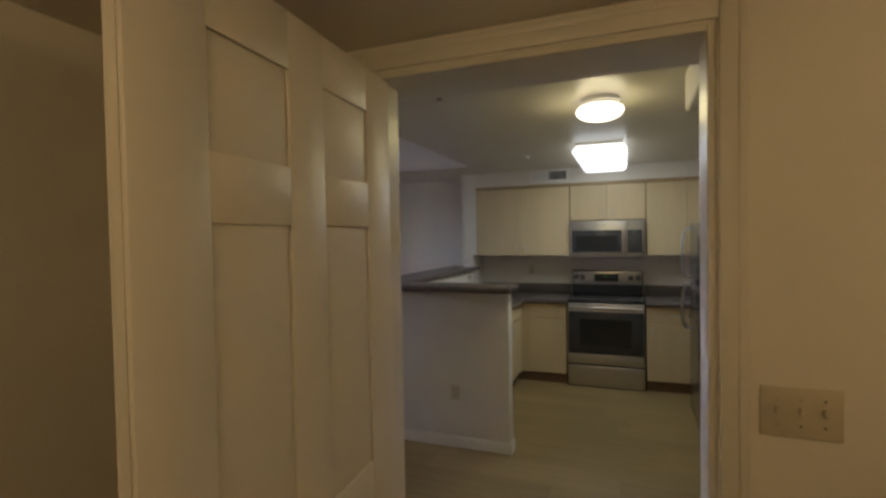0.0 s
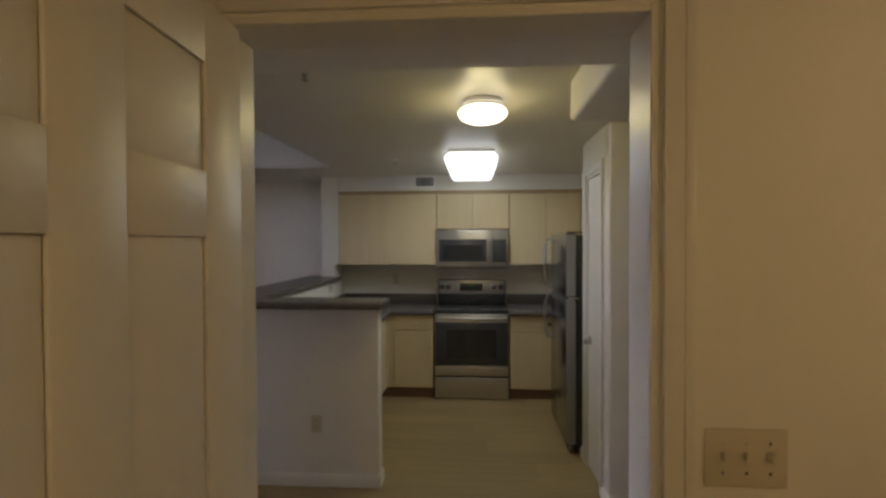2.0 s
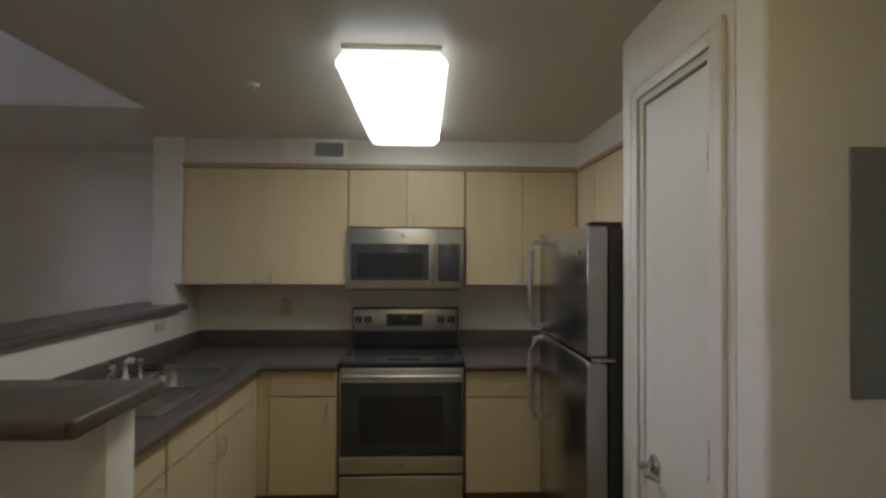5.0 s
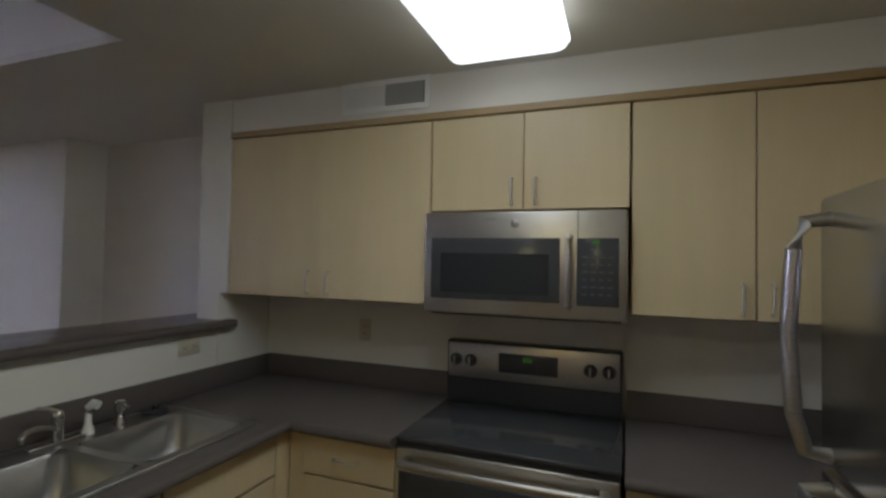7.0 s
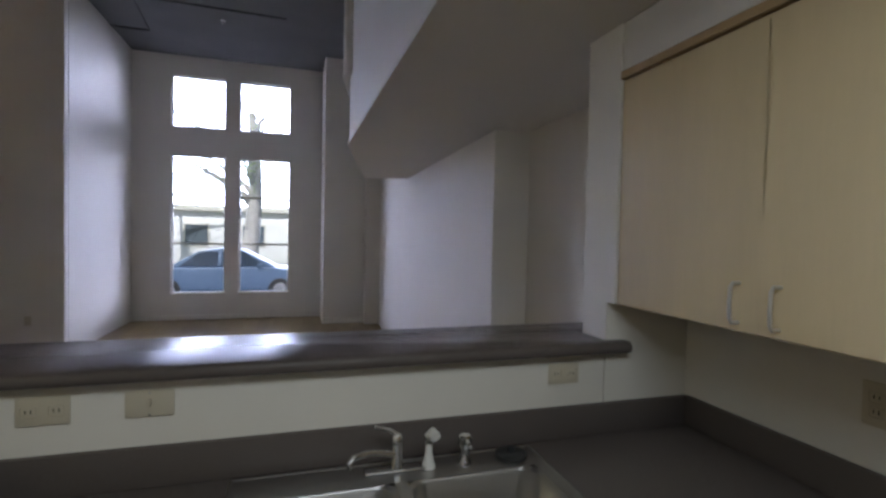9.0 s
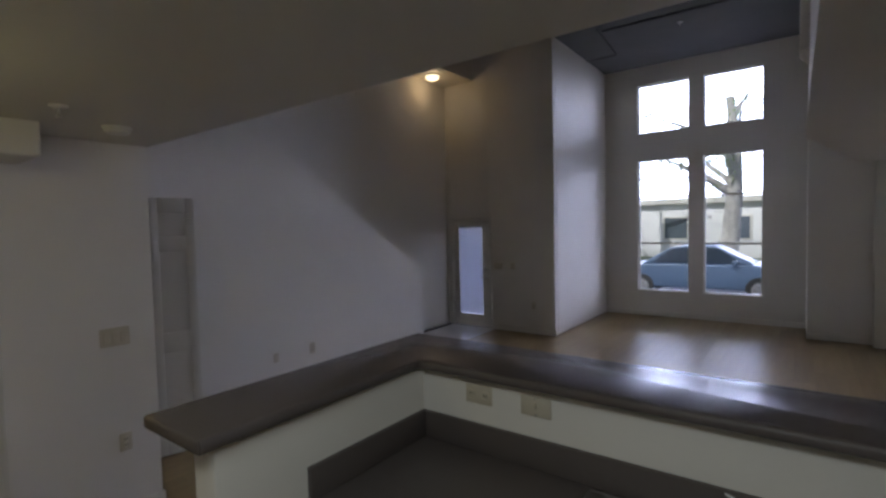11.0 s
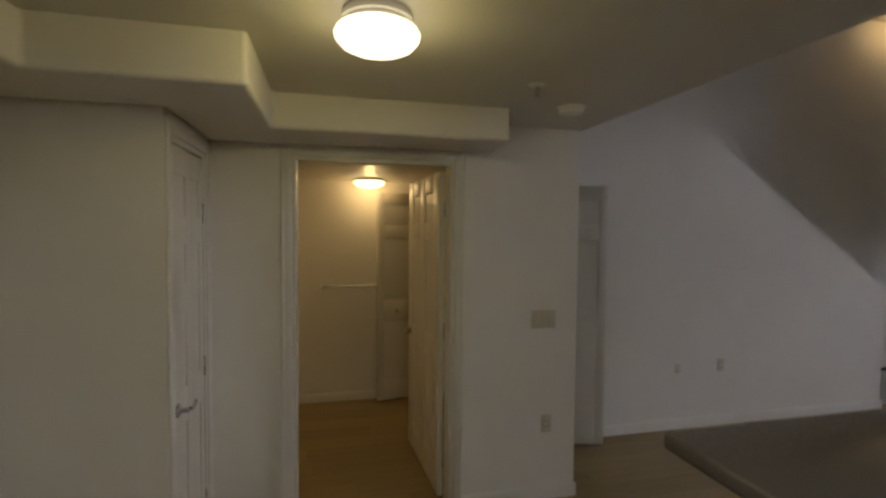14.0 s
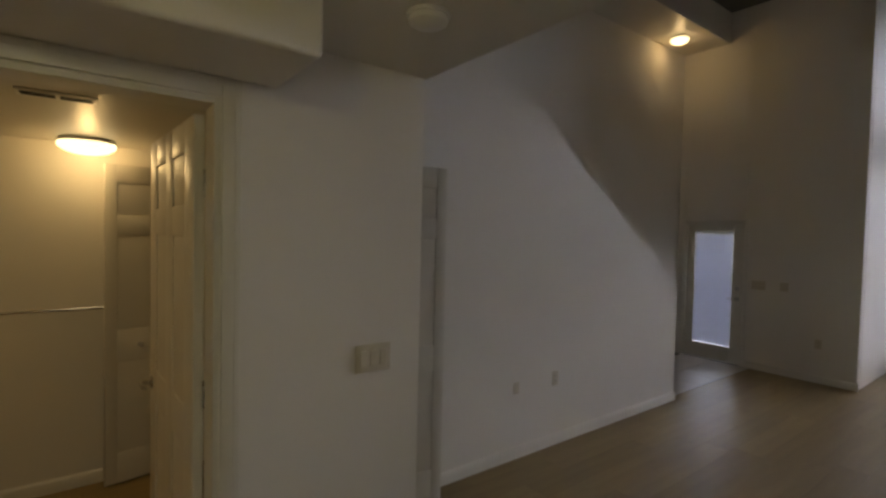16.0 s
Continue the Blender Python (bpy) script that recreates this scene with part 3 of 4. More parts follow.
FY = 5.445   # carcass front of the wall cabinets
cabinet("wall_cabinet", "pale maple two-door wall cabinet", (-1.460, -0.379, FY, 5.779, 1.380, 2.155),
        [(-1.456, -0.919, 1.383, 2.152, (-0.98, 1.455, "z")), (-0.925, -0.381, 1.383, 2.152, (-0.872, 1.455, "z"))], FY)
cabinet("wall_cabinet", "short maple two-door cabinet above the microwave", (-0.373, 0.405, FY, 5.779, 1.768, 2.155),
        [(-0.371, 0.013, 1.771, 2.152, (-0.03, 1.84, "z")), (0.018, 0.403, 1.771, 2.152, (0.062, 1.84, "z"))], FY)
cabinet("wall_cabinet", "pale maple two-door wall cabinet", (0.411, 1.17, FY, 5.779, 1.380, 2.155),
        [(0.413, 0.796, 1.383, 2.152, (0.757, 1.455, "z")), (0.801, 1.168, 1.383, 2.152, (0.842, 1.455, "z"))], FY)
cabinet("wall_cabinet", "maple two-door cabinet above the refrigerator", (1.195, 1.499, 3.905, 5.10, 1.765, 2.155),
        [(4.555, 5.09, 1.768, 2.152, (4.61, 1.84, "z")), (3.94, 4.55, 1.768, 2.152, (4.22, 1.84, "z"))], 1.195, "-x")
part_filler = solid("corner_filler", box(1.177, 1.499, 5.102, 5.442, 1.380, 2.155), MAPLE, "maple corner filler panel between wall cabinets", "cabinet filler")
solid("cabinet_cornice", prism([(-1.461, 5.779), (-1.461, 5.416), (1.166, 5.416), (1.166, 3.903), (1.499, 3.903), (1.499, 5.779)], 2.157, 2.186, 0.003, 1), MAPLE_EDGE, "thin darker wood strip along the cabinet tops", "cabinet trim")

BY = 5.205
cabinet("base_cabinet", "maple base cabinet with drawer and door beside the range", (-0.885, -0.398, BY, 5.755, 0.10, 0.874),
        [(-0.805, -0.403, 0.715, 0.862, (-0.605, 0.79, "x")), (-0.805, -0.403, 0.112, 0.705, (-0.452, 0.615, "z"))], BY, rail=MAPLE)
cabinet("base_cabinet", "maple base cabinet with drawer and door beside the range", (0.398, 1.49, BY, 5.755, 0.10, 0.874),
        [(0.403, 0.90, 0.705, 0.862, (0.67, 0.785, "x")), (0.403, 0.90, 0.112, 0.695, (0.455, 0.60, "z"))], BY, rail=MAPLE)
FX = -0.905
cabinet("base_cabinet", "maple sink base cabinet with two doors", (-1.505, FX, 4.17, 5.20, 0.10, 0.745),
        [(4.175, 4.62, 0.715, 0.862, None), (4.63, 5.12, 0.715, 0.862, None), (4.175, 4.62, 0.112, 0.705, (4.575, 0.62, "z")), (4.63, 5.12, 0.112, 0.705, (4.675, 0.62, "z"))], FX, "+x", rail=MAPLE)
cabinet("base_cabinet", "maple peninsula cabinet with drawer and door", (-1.505, FX, 3.47, 4.165, 0.10, 0.874),
        [(3.485, 4.155, 0.715, 0.862, (3.83, 0.79, "y")), (3.485, 4.155, 0.112, 0.705, (4.10, 0.62, "z"))], FX, "+x", rail=MAPLE)
solid("corner_filler", box(-0.904, -0.8855, 5.124, 5.2035, 0.10, 0.874), MAPLE, "narrow maple filler at the inside corner of the base cabinets", "cabinet filler")
for name, p, ax, mat, lab in (("drawer_latch", (0.80, BY - 0.0195, 0.785), "-Y", BLACK, "round black child latch on a drawer front"), ("drawer_latch", (FX + 0.0195, 3.72, 0.80), "X", CHROME, "round chrome child latch on a drawer front")):
    solid(name, lathe([(0.020, 0), (0.020, 0.010), (0.014, 0.013), (0.014, 0.022), (0.018, 0.026), (0.012, 0.032)], p, ax, 20), mat, lab, "child latch")
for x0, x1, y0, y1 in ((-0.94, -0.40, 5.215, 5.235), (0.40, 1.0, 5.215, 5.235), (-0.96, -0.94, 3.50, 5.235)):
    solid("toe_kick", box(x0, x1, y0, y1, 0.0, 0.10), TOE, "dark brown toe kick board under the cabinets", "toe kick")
solid("end_panel", box(-1.505, -0.87, 3.4655, 3.4695, 0, 0.874), MAPLE, "maple end panel of the peninsula", "cabinet panel")


# ---- appliances ----
def make_range():
    r = thing("range", "stainless electric range with black glass cooktop", "stove", at=(0, 5.47, 0))
    o = Vector(r.location)

    def p(name, bm, mat, parent=r, label=""):
        bmesh.ops.translate(bm, vec=-o, verts=bm.verts)
        return part(name, bm, mat, parent, label)

    x0, x1 = -0.385, 0.387
    p("body", box(x0 + 0.003, x1 - 0.003, 5.215, 5.74, 0.03, 0.905, 0.004, 2), BLACK)
    p("cooktop", box(x0, x1, 5.165, 5.715, 0.905, 0.924, 0.006, 3), BLACKGLASS, r, "black glass cooktop")
    od = p("oven_door", box(x0 + 0.004, x1 - 0.004, 5.165, 5.213, 0.352, 0.885, 0.006, 3), STEEL, r, "stainless oven door")
    p("oven_glass", box(x0 + 0.012, x1 - 0.012, 5.160, 5.166, 0.355, 0.800, 0.003, 2), BLACKGLASS, od, "black oven window")
    p("oven_window", box(x0 + 0.13, x1 - 0.13, 5.1585, 5.1605, 0.43, 0.72, 0.001, 1), SMOKED, od)
    p("vent_strip", box(x0 + 0.006, x1 - 0.006, 5.172, 5.2, 0.886, 0.903), DARKSEAM, r)
    hz = 0.845
    pts = [(x0 + 0.03 + (x1 - x0 - 0.06) * i / 12, 5.118 - 0.010 * math.sin(math.pi * i / 12), hz) for i in range(13)]
    hd = p("oven_handle", tube(pts, 0.0145, 14), STEEL, od, "stainless bar handle")
    for x in (x0 + 0.05, x1 - 0.05):
        p("bracket", box(x - 0.013, x + 0.013, 5.118, 5.166, hz - 0.012, hz + 0.012, 0.003, 2), STEEL, hd)
    p("trim_band", box(x0 + 0.004, x1 - 0.004, 5.158, 5.21, 0.244, 0.348, 0.004, 2), STEEL, od)
    p("emblem", lathe([(0.013, 0), (0.013, 0.003), (0.010, 0.004)], (0, 5.158, 0.30), "-Y", 20), NICKEL, od)
    p("drawer", box(x0 + 0.004, x1 - 0.004, 5.162, 5.21, 0.007, 0.226, 0.006, 3), STEEL, r, "stainless storage drawer")
    p("drawer_lip", box(x0 + 0.004, x1 - 0.004, 5.175, 5.21, 0.2265, 0.2435), DARKSEAM, r)
    for x in (x0 + 0.06, x1 - 0.06):
        for y in (5.25, 5.68):
            p("foot", cyl((x, y, 0.0), (x, y, 0.032), 0.018, 12), BLACK)
    p("kick_plate", box(x0 + 0.02, x1 - 0.02, 5.22, 5.23, 0.004, 0.029), BLACK)
    # sloping back panel with knobs and display
    bm = box(x0 + 0.003, x1 - 0.003, 5.685, 5.755, 0.925, 1.20, 0.008, 3)
    bg = p("backguard", bm, BLACK, r, "rear control panel")
    p("control_panel", box(x0 + 0.012, x1 - 0.012, 5.679, 5.686, 1.035, 1.192, 0.004, 2), STEEL, bg)
    p("display", box(-0.135, 0.125, 5.675, 5.680, 1.072, 1.158, 0.004, 2), BLACKGLASS, bg, "black display window")
    for i in range(3):
        p("digit", box(-0.025 + i * 0.014, -0.016 + i * 0.014, 5.6738, 5.6752, 1.125, 1.145), GREENLED, bg, "green clock digits")
    for x in (-0.335, -0.265, 0.258, 0.332):
        kb = p("knob", lathe([(0.027, 0), (0.027, 0.006), (0.022, 0.010), (0.020, 0.026), (0.017, 0.028)], (x, 5.679, 1.115), "-Y", 24), BLACK, bg, "black control knob")
        p("grip", box(x - 0.004, x + 0.004, 5.642, 5.655, 1.097, 1.133, 0.002, 1), STEEL, kb)
    return r


def make_microwave():
    m = thing("microwave", "stainless over-range microwave under a short cabinet", "microwave", at=(0.01, 5.57, 1.36))
    o = Vector(m.location)

    def p(name, bm, mat, parent=m, label=""):
        bmesh.ops.translate(bm, vec=-o, verts=bm.verts)
        return part(name, bm, mat, parent, label)

    x0, x1, z0, z1, y = -0.378, 0.398, 1.347, 1.760, 5.375
    p("body", box(x0 + 0.004, x1 - 0.004, y + 0.03, 5.775, z0 + 0.008, z1, 0.004, 2), STEEL)
    dr = p("door", box(x0, x1, y, y + 0.032, z0 + 0.01, z1 - 0.002, 0.008, 3), STEEL, m, "stainless door and fascia")
    p("window_glass", box(x0 + 0.032, 0.165, y - 0.004, y + 0.002, z0 + 0.068, z1 - 0.105, 0.004, 2), BLACKGLASS, dr)
    p("window_mesh", box(x0 + 0.075, 0.125, y - 0.0055, y - 0.0035, z0 + 0.095, z1 - 0.165, 0.002, 1), SMOKED, dr)
    cp = p("control_panel", box(0.225, x1 - 0.028, y - 0.004, y + 0.002, z0 + 0.062, z1 - 0.105, 0.004, 2), BLACKGLASS, dr, "black keypad panel")
    for r in range(7):
        for k in range(4):
            if r == 0 and k in (0, 3):
                continue
            x, z = 0.245 + k * 0.029, z1 - 0.150 - r * 0.027
            p("key_mark", box(x, x + (0.020 if r % 2 else 0.014), y - 0.0052, y - 0.0042, z, z + 0.006), LETTER, cp)
    p("clock", box(0.28, 0.305, y - 0.0052, y - 0.0042, z1 - 0.128, z1 - 0.114), GREENLED, cp)
    hx = 0.198
    hd = p("handle", tube([(hx, y - 0.002, z0 + 0.055), (hx, y - 0.032, z0 + 0.065), (hx, y - 0.038, z0 + 0.12), (hx, y - 0.040, (z0 + z1) / 2 - 0.02), (hx, y - 0.038, z1 - 0.16), (hx, y - 0.032, z1 - 0.112), (hx, y - 0.002, z1 - 0.10)], 0.0125, 12), STEEL, dr, "vertical stainless bar handle")
    p("emblem", lathe([(0.015, 0), (0.015, 0.003), (0.011, 0.005)], (-0.005, y, z1 - 0.05), "-Y", 20), NICKEL, dr)
    p("seam", box(x0 + 0.605, x0 + 0.608, y - 0.0008, y + 0.01, z1 - 0.100, z1 - 0.004), DARKSEAM, dr)
    p("vent_grille", box(x0 + 0.02, x1 - 0.02, y + 0.04, 5.70, z0 + 0.001, z0 + 0.0075), BLACK)
    return m


def make_fridge():
    f = thing("refrigerator", "stainless top-freezer refrigerator with black sides", "refrigerator", at=(1.08, 4.33, 0))
    o = Vector(f.location)

    def p(name, bm, mat, parent=f, label=""):
        bmesh.ops.translate(bm, vec=-o + Vector((0.008, -0.022, 0)), verts=bm.verts)
        return part(name, bm, mat, parent, label)

    y0, y1, zt, zs = 3.965, 4.70, 1.694, 1.195
    p("body", box(0.812, 1.46, y0 + 0.005, y1 - 0.005, 0.03, zt - 0.012, 0.006, 2), BLACK, f, "black textured cabinet")
    for nm, a, b in (("fridge_door", 0.055, zs - 0.006), ("freezer_door", zs + 0.006, zt)):
        d = p(nm, box(0.728, 0.802, y0, y1, a, b, 0.012, 3), FRIDGEDOOR, f, "stainless steel door")
        p("edge_trim", box(0.729, 0.801, y0 - 0.0025, y0 + 0.001, a + 0.012, b - 0.012, 0.001, 1), EDGESTEEL, d)
        p("gasket", box(0.8025, 0.8115, y0 + 0.012, y1 - 0.012, a + 0.006, b - 0.006), DARKSEAM, d)
        yy = y1 - 0.055
        if nm == "freezer_door":
            pts = [(0.728, yy, zs + 0.03), (0.690, yy, zs + 0.035), (0.672, yy, zs + 0.10), (0.664, yy, zs + 0.24), (0.672, yy, zt - 0.10), (0.690, yy, zt - 0.05), (0.728, yy, zt - 0.045)]
        else:
            pts = [(0.728, yy, zs - 0.03), (0.690, yy, zs - 0.035), (0.672, yy, zs - 0.10), (0.664, yy, zs - 0.24), (0.672, yy, zs - 0.37), (0.690, yy, zs - 0.42), (0.728, yy, zs - 0.425)]
        p("door_handle", tube(pts, 0.014, 12), STEEL, d, "bowed stainless handle")
    p("hinge_cover", box(0.74, 0.86, y0 + 0.01, y0 + 0.07, zt + 0.0005, zt + 0.012, 0.005, 2), BLACK)
    p("middle_hinge", box(0.75, 0.83, y0 - 0.008, y0 + 0.03, zs - 0.005, zs + 0.005, 0.001, 1), NICKEL)
    p("emblem", lathe([(0.018, 0), (0.018, 0.003), (0.014, 0.004)], (0.728, y0 + 0.10, zt - 0.095), "-X", 20), NICKEL)
    p("toe_grille", box(0.80, 0.82, y0 + 0.02, y1 - 0.02, 0.0, 0.05, 0.003, 1), BLACK)
    for y in (y0 + 0.06, y1 - 0.06):
        p("foot", cyl((1.35, y, 0), (1.35, y, 0.032), 0.02, 12), BLACK)
        p("front_foot", cyl((0.775, y, 0), (0.775, y, 0.045), 0.018, 12), NICKEL)
    return f


make_range()
make_microwave()
make_fridge()


def make_sink():
    s = thing("kitchen_sink", "double-bowl stainless drop-in sink in a dark counter", "sink", at=(-1.2, 4.645, 0.915))
    o = Vector(s.location)

    def p(name, bm, mat, parent=s, label=""):
        bmesh.ops.translate(bm, vec=-o, verts=bm.verts)
        return part(name, bm, mat, parent, label)

    X0, X1, Y0, Y1 = -1.458, -0.942, 4.195, 5.095
    bowls = [(-1.335, -0.985, 4.235, 4.625), (-1.335, -0.985, 4.66, 5.055)]
    bm = bmesh.new()
    for x0, x1, y0, y1 in ((X0, bowls[0][0], Y0, Y1), (bowls[0][1], X1, Y0, Y1), (bowls[0][0], bowls[0][1], Y0, bowls[0][2]), (bowls[0][0], bowls[0][1], bowls[0][3], bowls[1][2]), (bowls[0][0], bowls[0][1], bowls[1][3], Y1)):
        add_box(bm, x0, x1, y0, y1, 0.9155, 0.921)
    bmesh.ops.remove_doubles(bm, verts=bm.verts, dist=1e-5)
    rim = p("rim", bm, SINKSTEEL)
    part_edge = tube([(X0, Y0, 0.918), (X1, Y0, 0.918), (X1, Y1, 0.918), (X0, Y1, 0.918), (X0, Y0, 0.918)], 0.006, 8)
    p("rim_bead", part_edge, SINKSTEEL, rim)
    for x0, x1, y0, y1 in bowls:
        bm = bmesh.new()
        loops = []
        for z, ins, rad in ((0.921, -0.004, 0.05), (0.912, 0.004, 0.055), (0.80, 0.014, 0.06), (0.765, 0.03, 0.07), (0.755, 0.06, 0.075)):
            ring = []
            for cx, cy, a0 in ((x1 - ins - rad, y1 - ins - rad, 0), (x0 + ins + rad, y1 - ins - rad, 90), (x0 + ins + rad, y0 + ins + rad, 180), (x1 - ins - rad, y0 + ins + rad, 270)):
                for k in range(6):
                    an = radians(a0 + 18 * k)
                    ring.append(bm.verts.new((cx + rad * math.cos(an), cy + rad * math.sin(an), z)))
            loops.append(ring)
        for a, b in zip(loops, loops[1:]):
            for i in range(len(a)):
                bm.faces.new((a[i], a[(i + 1) % len(a)], b[(i + 1) % len(a)], b[i]))
        bm.faces.new(loops[-1])
        bw = p("bowl", bm, SINKSTEEL, s, "deep stainless bowl")
        p("drain", lathe([(0.045, 0), (0.045, 0.003), (0.036, 0.003), (0.034, 0.001), (0.012, 0.001)], ((x0 + x1) / 2, (y0 + y1) / 2, 0.7555), seg=28), CHROME, bw)
    return s


make_sink()


def make_faucet():
    f = thing("faucet", "chrome single-lever kitchen faucet on the sink deck", "faucet", at=(-1.405, 4.645, 0.921))
    f.scale = (0.76, 0.76, 0.76)
    part("deck_plate", box(-0.028, 0.028, -0.125, 0.125, 0.0005, 0.012, 0.006, 3), CHROME, f)
    part("column", lathe([(0.027, 0.012), (0.024, 0.03), (0.021, 0.09), (0.024, 0.10), (0.024, 0.125), (0.016, 0.138)], (0, 0, 0), seg=28), CHROME, f)
    part("spout", tube([(0.0, 0.0, 0.06), (0.03, -0.05, 0.085), (0.06, -0.12, 0.105), (0.085, -0.175, 0.105), (0.09, -0.19, 0.09), (0.09, -0.19, 0.07)], [0.014, 0.013, 0.012, 0.012, 0.012, 0.011], 14), CHROME, f)
    part("lever", tube([(0, 0, 0.135), (-0.01, -0.03, 0.155), (-0.012, -0.085, 0.172)], [0.011, 0.009, 0.007], 10), CHROME, f)


make_faucet()
sp = thing("sink_sprayer", "white pull-out sink sprayer in its holder", "sprayer", at=(-1.40, 4.74, 0.921))
sp.scale = (0.82, 0.82, 0.82)
part("holder", lathe([(0.026, 0.0005), (0.024, 0.012), (0.017, 0.03), (0.015, 0.05)], (0, 0, 0), seg=24), WHITEPLASTIC, sp)
part("wand", tube([(0, 0, 0.045), (0, 0, 0.09), (0.004, 0, 0.115), (0.022, 0.006, 0.132), (0.045, 0.012, 0.126)], [0.013, 0.014, 0.017, 0.020, 0.019], 14), WHITEPLASTIC, sp)
sd = thing("soap_dispenser", "chrome soap dispenser pump beside the faucet", "soap dispenser", at=(-1.39, 4.85, 0.921))
part("base", lathe([(0.022, 0.0005), (0.020, 0.012), (0.014, 0.022), (0.013, 0.055)], (0, 0, 0), seg=24), CHROME, sd)
part("pump_head", lathe([(0.018, 0.055), (0.020, 0.062), (0.020, 0.085), (0.015, 0.09)], (0, 0, 0), seg=24), CHROME, sd)
part("nozzle", tube([(0, 0, 0.076), (0.02, 0, 0.078), (0.045, 0, 0.07)], 0.007, 10), CHROME, sd)
solid("sink_stopper", lathe([(0.050, 0), (0.050, 0.008), (0.042, 0.014), (0.012, 0.014), (0.012, 0.028), (0.009, 0.03)], (-1.405, 5.01, 0.9225), seg=28), BLACK, "black rubber sink stopper on the sink deck", "sink stopper")


# ---- electrical plates, vents, lamps ----
def plate(name, label, category, centre, normal, w, h, kind, gang=1, mat=None):
    """A wall plate of size w x h at centre, facing along normal ('+y', '-y', '+x', '-x'); kind: outlet, switch or blank."""
    t = thing(name, label, category, at=centre)
    t.rotation_euler = (0, 0, radians({"-y": 0, "+x": 90, "+y": 180, "-x": 270}[normal]))
    mat = mat or PLASTIC
    pl = part("plate", box(-w / 2, w / 2, -0.006, -0.0006, -h / 2, h / 2, 0.003, 2), mat, t)
    for g in range(gang):
        u = (g - (gang - 1) / 2) * 0.046
        if kind == "switch":
            part("toggle", box(u - 0.005, u + 0.005, -0.018, -0.006, -0.004, 0.014, 0.002, 1), mat, t)
            for z in (-0.03, 0.03):
                part("screw", lathe([(0.0035, 0), (0.003, 0.001)], (u, -0.006, z), "-Y", 10), NICKEL, t)
        elif kind == "outlet":
            for s in (-1, 1):
                a, b = ((0, s * 0.019) if h > w else (s * 0.03, 0))
                fc = part("receptacle", box(u + a - 0.017, u + a + 0.017, -0.008, -0.0055, b - 0.014, b + 0.014, 0.004, 2), mat, t)
                for q in (-0.006, 0.006):
                    part("slot", box(u + a + q - 0.0012, u + a + q + 0.0012, -0.0086, -0.0078, b - 0.004, b + 0.006), DARKSEAM, fc)
        elif kind == "rocker":
            part("rocker", box(u - 0.016, u + 0.016, -0.010, -0.0055, -0.033, 0.033, 0.002, 1), mat, t)
    return t


plate("light_switch", "ivory triple toggle switch plate beside the bathroom door", "light switch", (0.580, 1.215, 1.200), "-y", 0.160, 0.118, "switch", 3)
plate("light_switch", "ivory triple switch plate on the hall wall", "light switch", (-1.10, 1.345, 1.16), "+y", 0.163, 0.115, "rocker", 3)
plate("outlet", "ivory duplex outlet low on the hall wall", "outlet", (-1.13, 1.345, 0.49), "+y", 0.07, 0.115, "outlet")
plate("outlet", "ivory duplex outlet on the half wall", "outlet", (-1.02, 3.35, 0.42), "-y", 0.07, 0.115, "outlet")
plate("outlet", "ivory duplex outlet above the backsplash", "outlet", (-0.875, 5.78, 1.20), "-y", 0.07, 0.115, "outlet")
plate("outlet", "ivory wide outlet plate on the half wall above the sink", "outlet", (-1.505, 3.745, 1.14), "+x", 0.118, 0.075, "outlet")
plate("light_switch", "ivory switch plate on the half wall above the sink", "light switch", (-1.505, 3.985, 1.14), "+x", 0.118, 0.072, "switch")
plate("outlet", "ivory wide outlet plate on the half wall near the corner", "outlet", (-1.505, 5.25, 1.14), "+x", 0.118, 0.072, "outlet")
plate("light_switch", "ivory double switch plate below the breaker panel", "light switch", (1.41, 3.175, 1.19), "-y", 0.115, 0.115, "rocker", 2)
plate("outlet", "ivory outlet on the stair wall", "outlet", (-3.17, 0.59, 0.54), "+y", 0.07, 0.115, "outlet")
plate("cable_jack", "small white cable jack plate on the stair wall", "wall plate", (-2.73, 0.59, 0.535), "+y", 0.06, 0.09, "blank")
plate("light_switch", "ivory switch plate beside the patio door", "light switch", (PX, 0.59, 1.10), "+x", 0.16, 0.115, "switch", 3)
plate("thermostat", "small ivory wall control beside the patio door", "thermostat", (PX, 0.876, 1.105), "+x", 0.09, 0.11, "blank")
plate("outlet", "ivory outlet low beside the patio door", "outlet", (PX, 1.245, 0.463), "+x", 0.07, 0.115, "outlet")

ad = plate("outlet", "white outlet with a plug-in adapter on the living room wall", "outlet", (-3.61, 5.6835, 0.56), "-y", 0.08, 0.12, "blank", mat=WHITEPLASTIC)
part("adapter", box(0.03, 0.085, -0.045, -0.007, -0.03, 0.05, 0.006, 2), WHITEPLASTIC, ad)
part("cable", tube([(0.02, -0.02, -0.05), (-0.02, -0.03, -0.18), (-0.14, -0.03, -0.34), (-0.40, -0.03, -0.52), (-0.75, -0.03, -0.56)], 0.004, 8), WHITEPLASTIC, ad)
bp = thing("breaker_panel", "dark grey metal breaker panel door set in the wall", "breaker panel", at=(1.227, 3.175, 1.545))
part("frame", box(-0.20, 0.20, -0.008, -0.0006, -0.265, 0.265, 0.003, 2), PANELGREY, bp)
pd = part("panel_door", box(-0.115, 0.135, -0.013, -0.0075, -0.235, 0.21, 0.003, 2), PANELGREY, bp)
part("latch", box(0.07, 0.11, -0.016, -0.0125, -0.03, 0.035, 0.002, 1), PANELDARK, pd, "black latch")

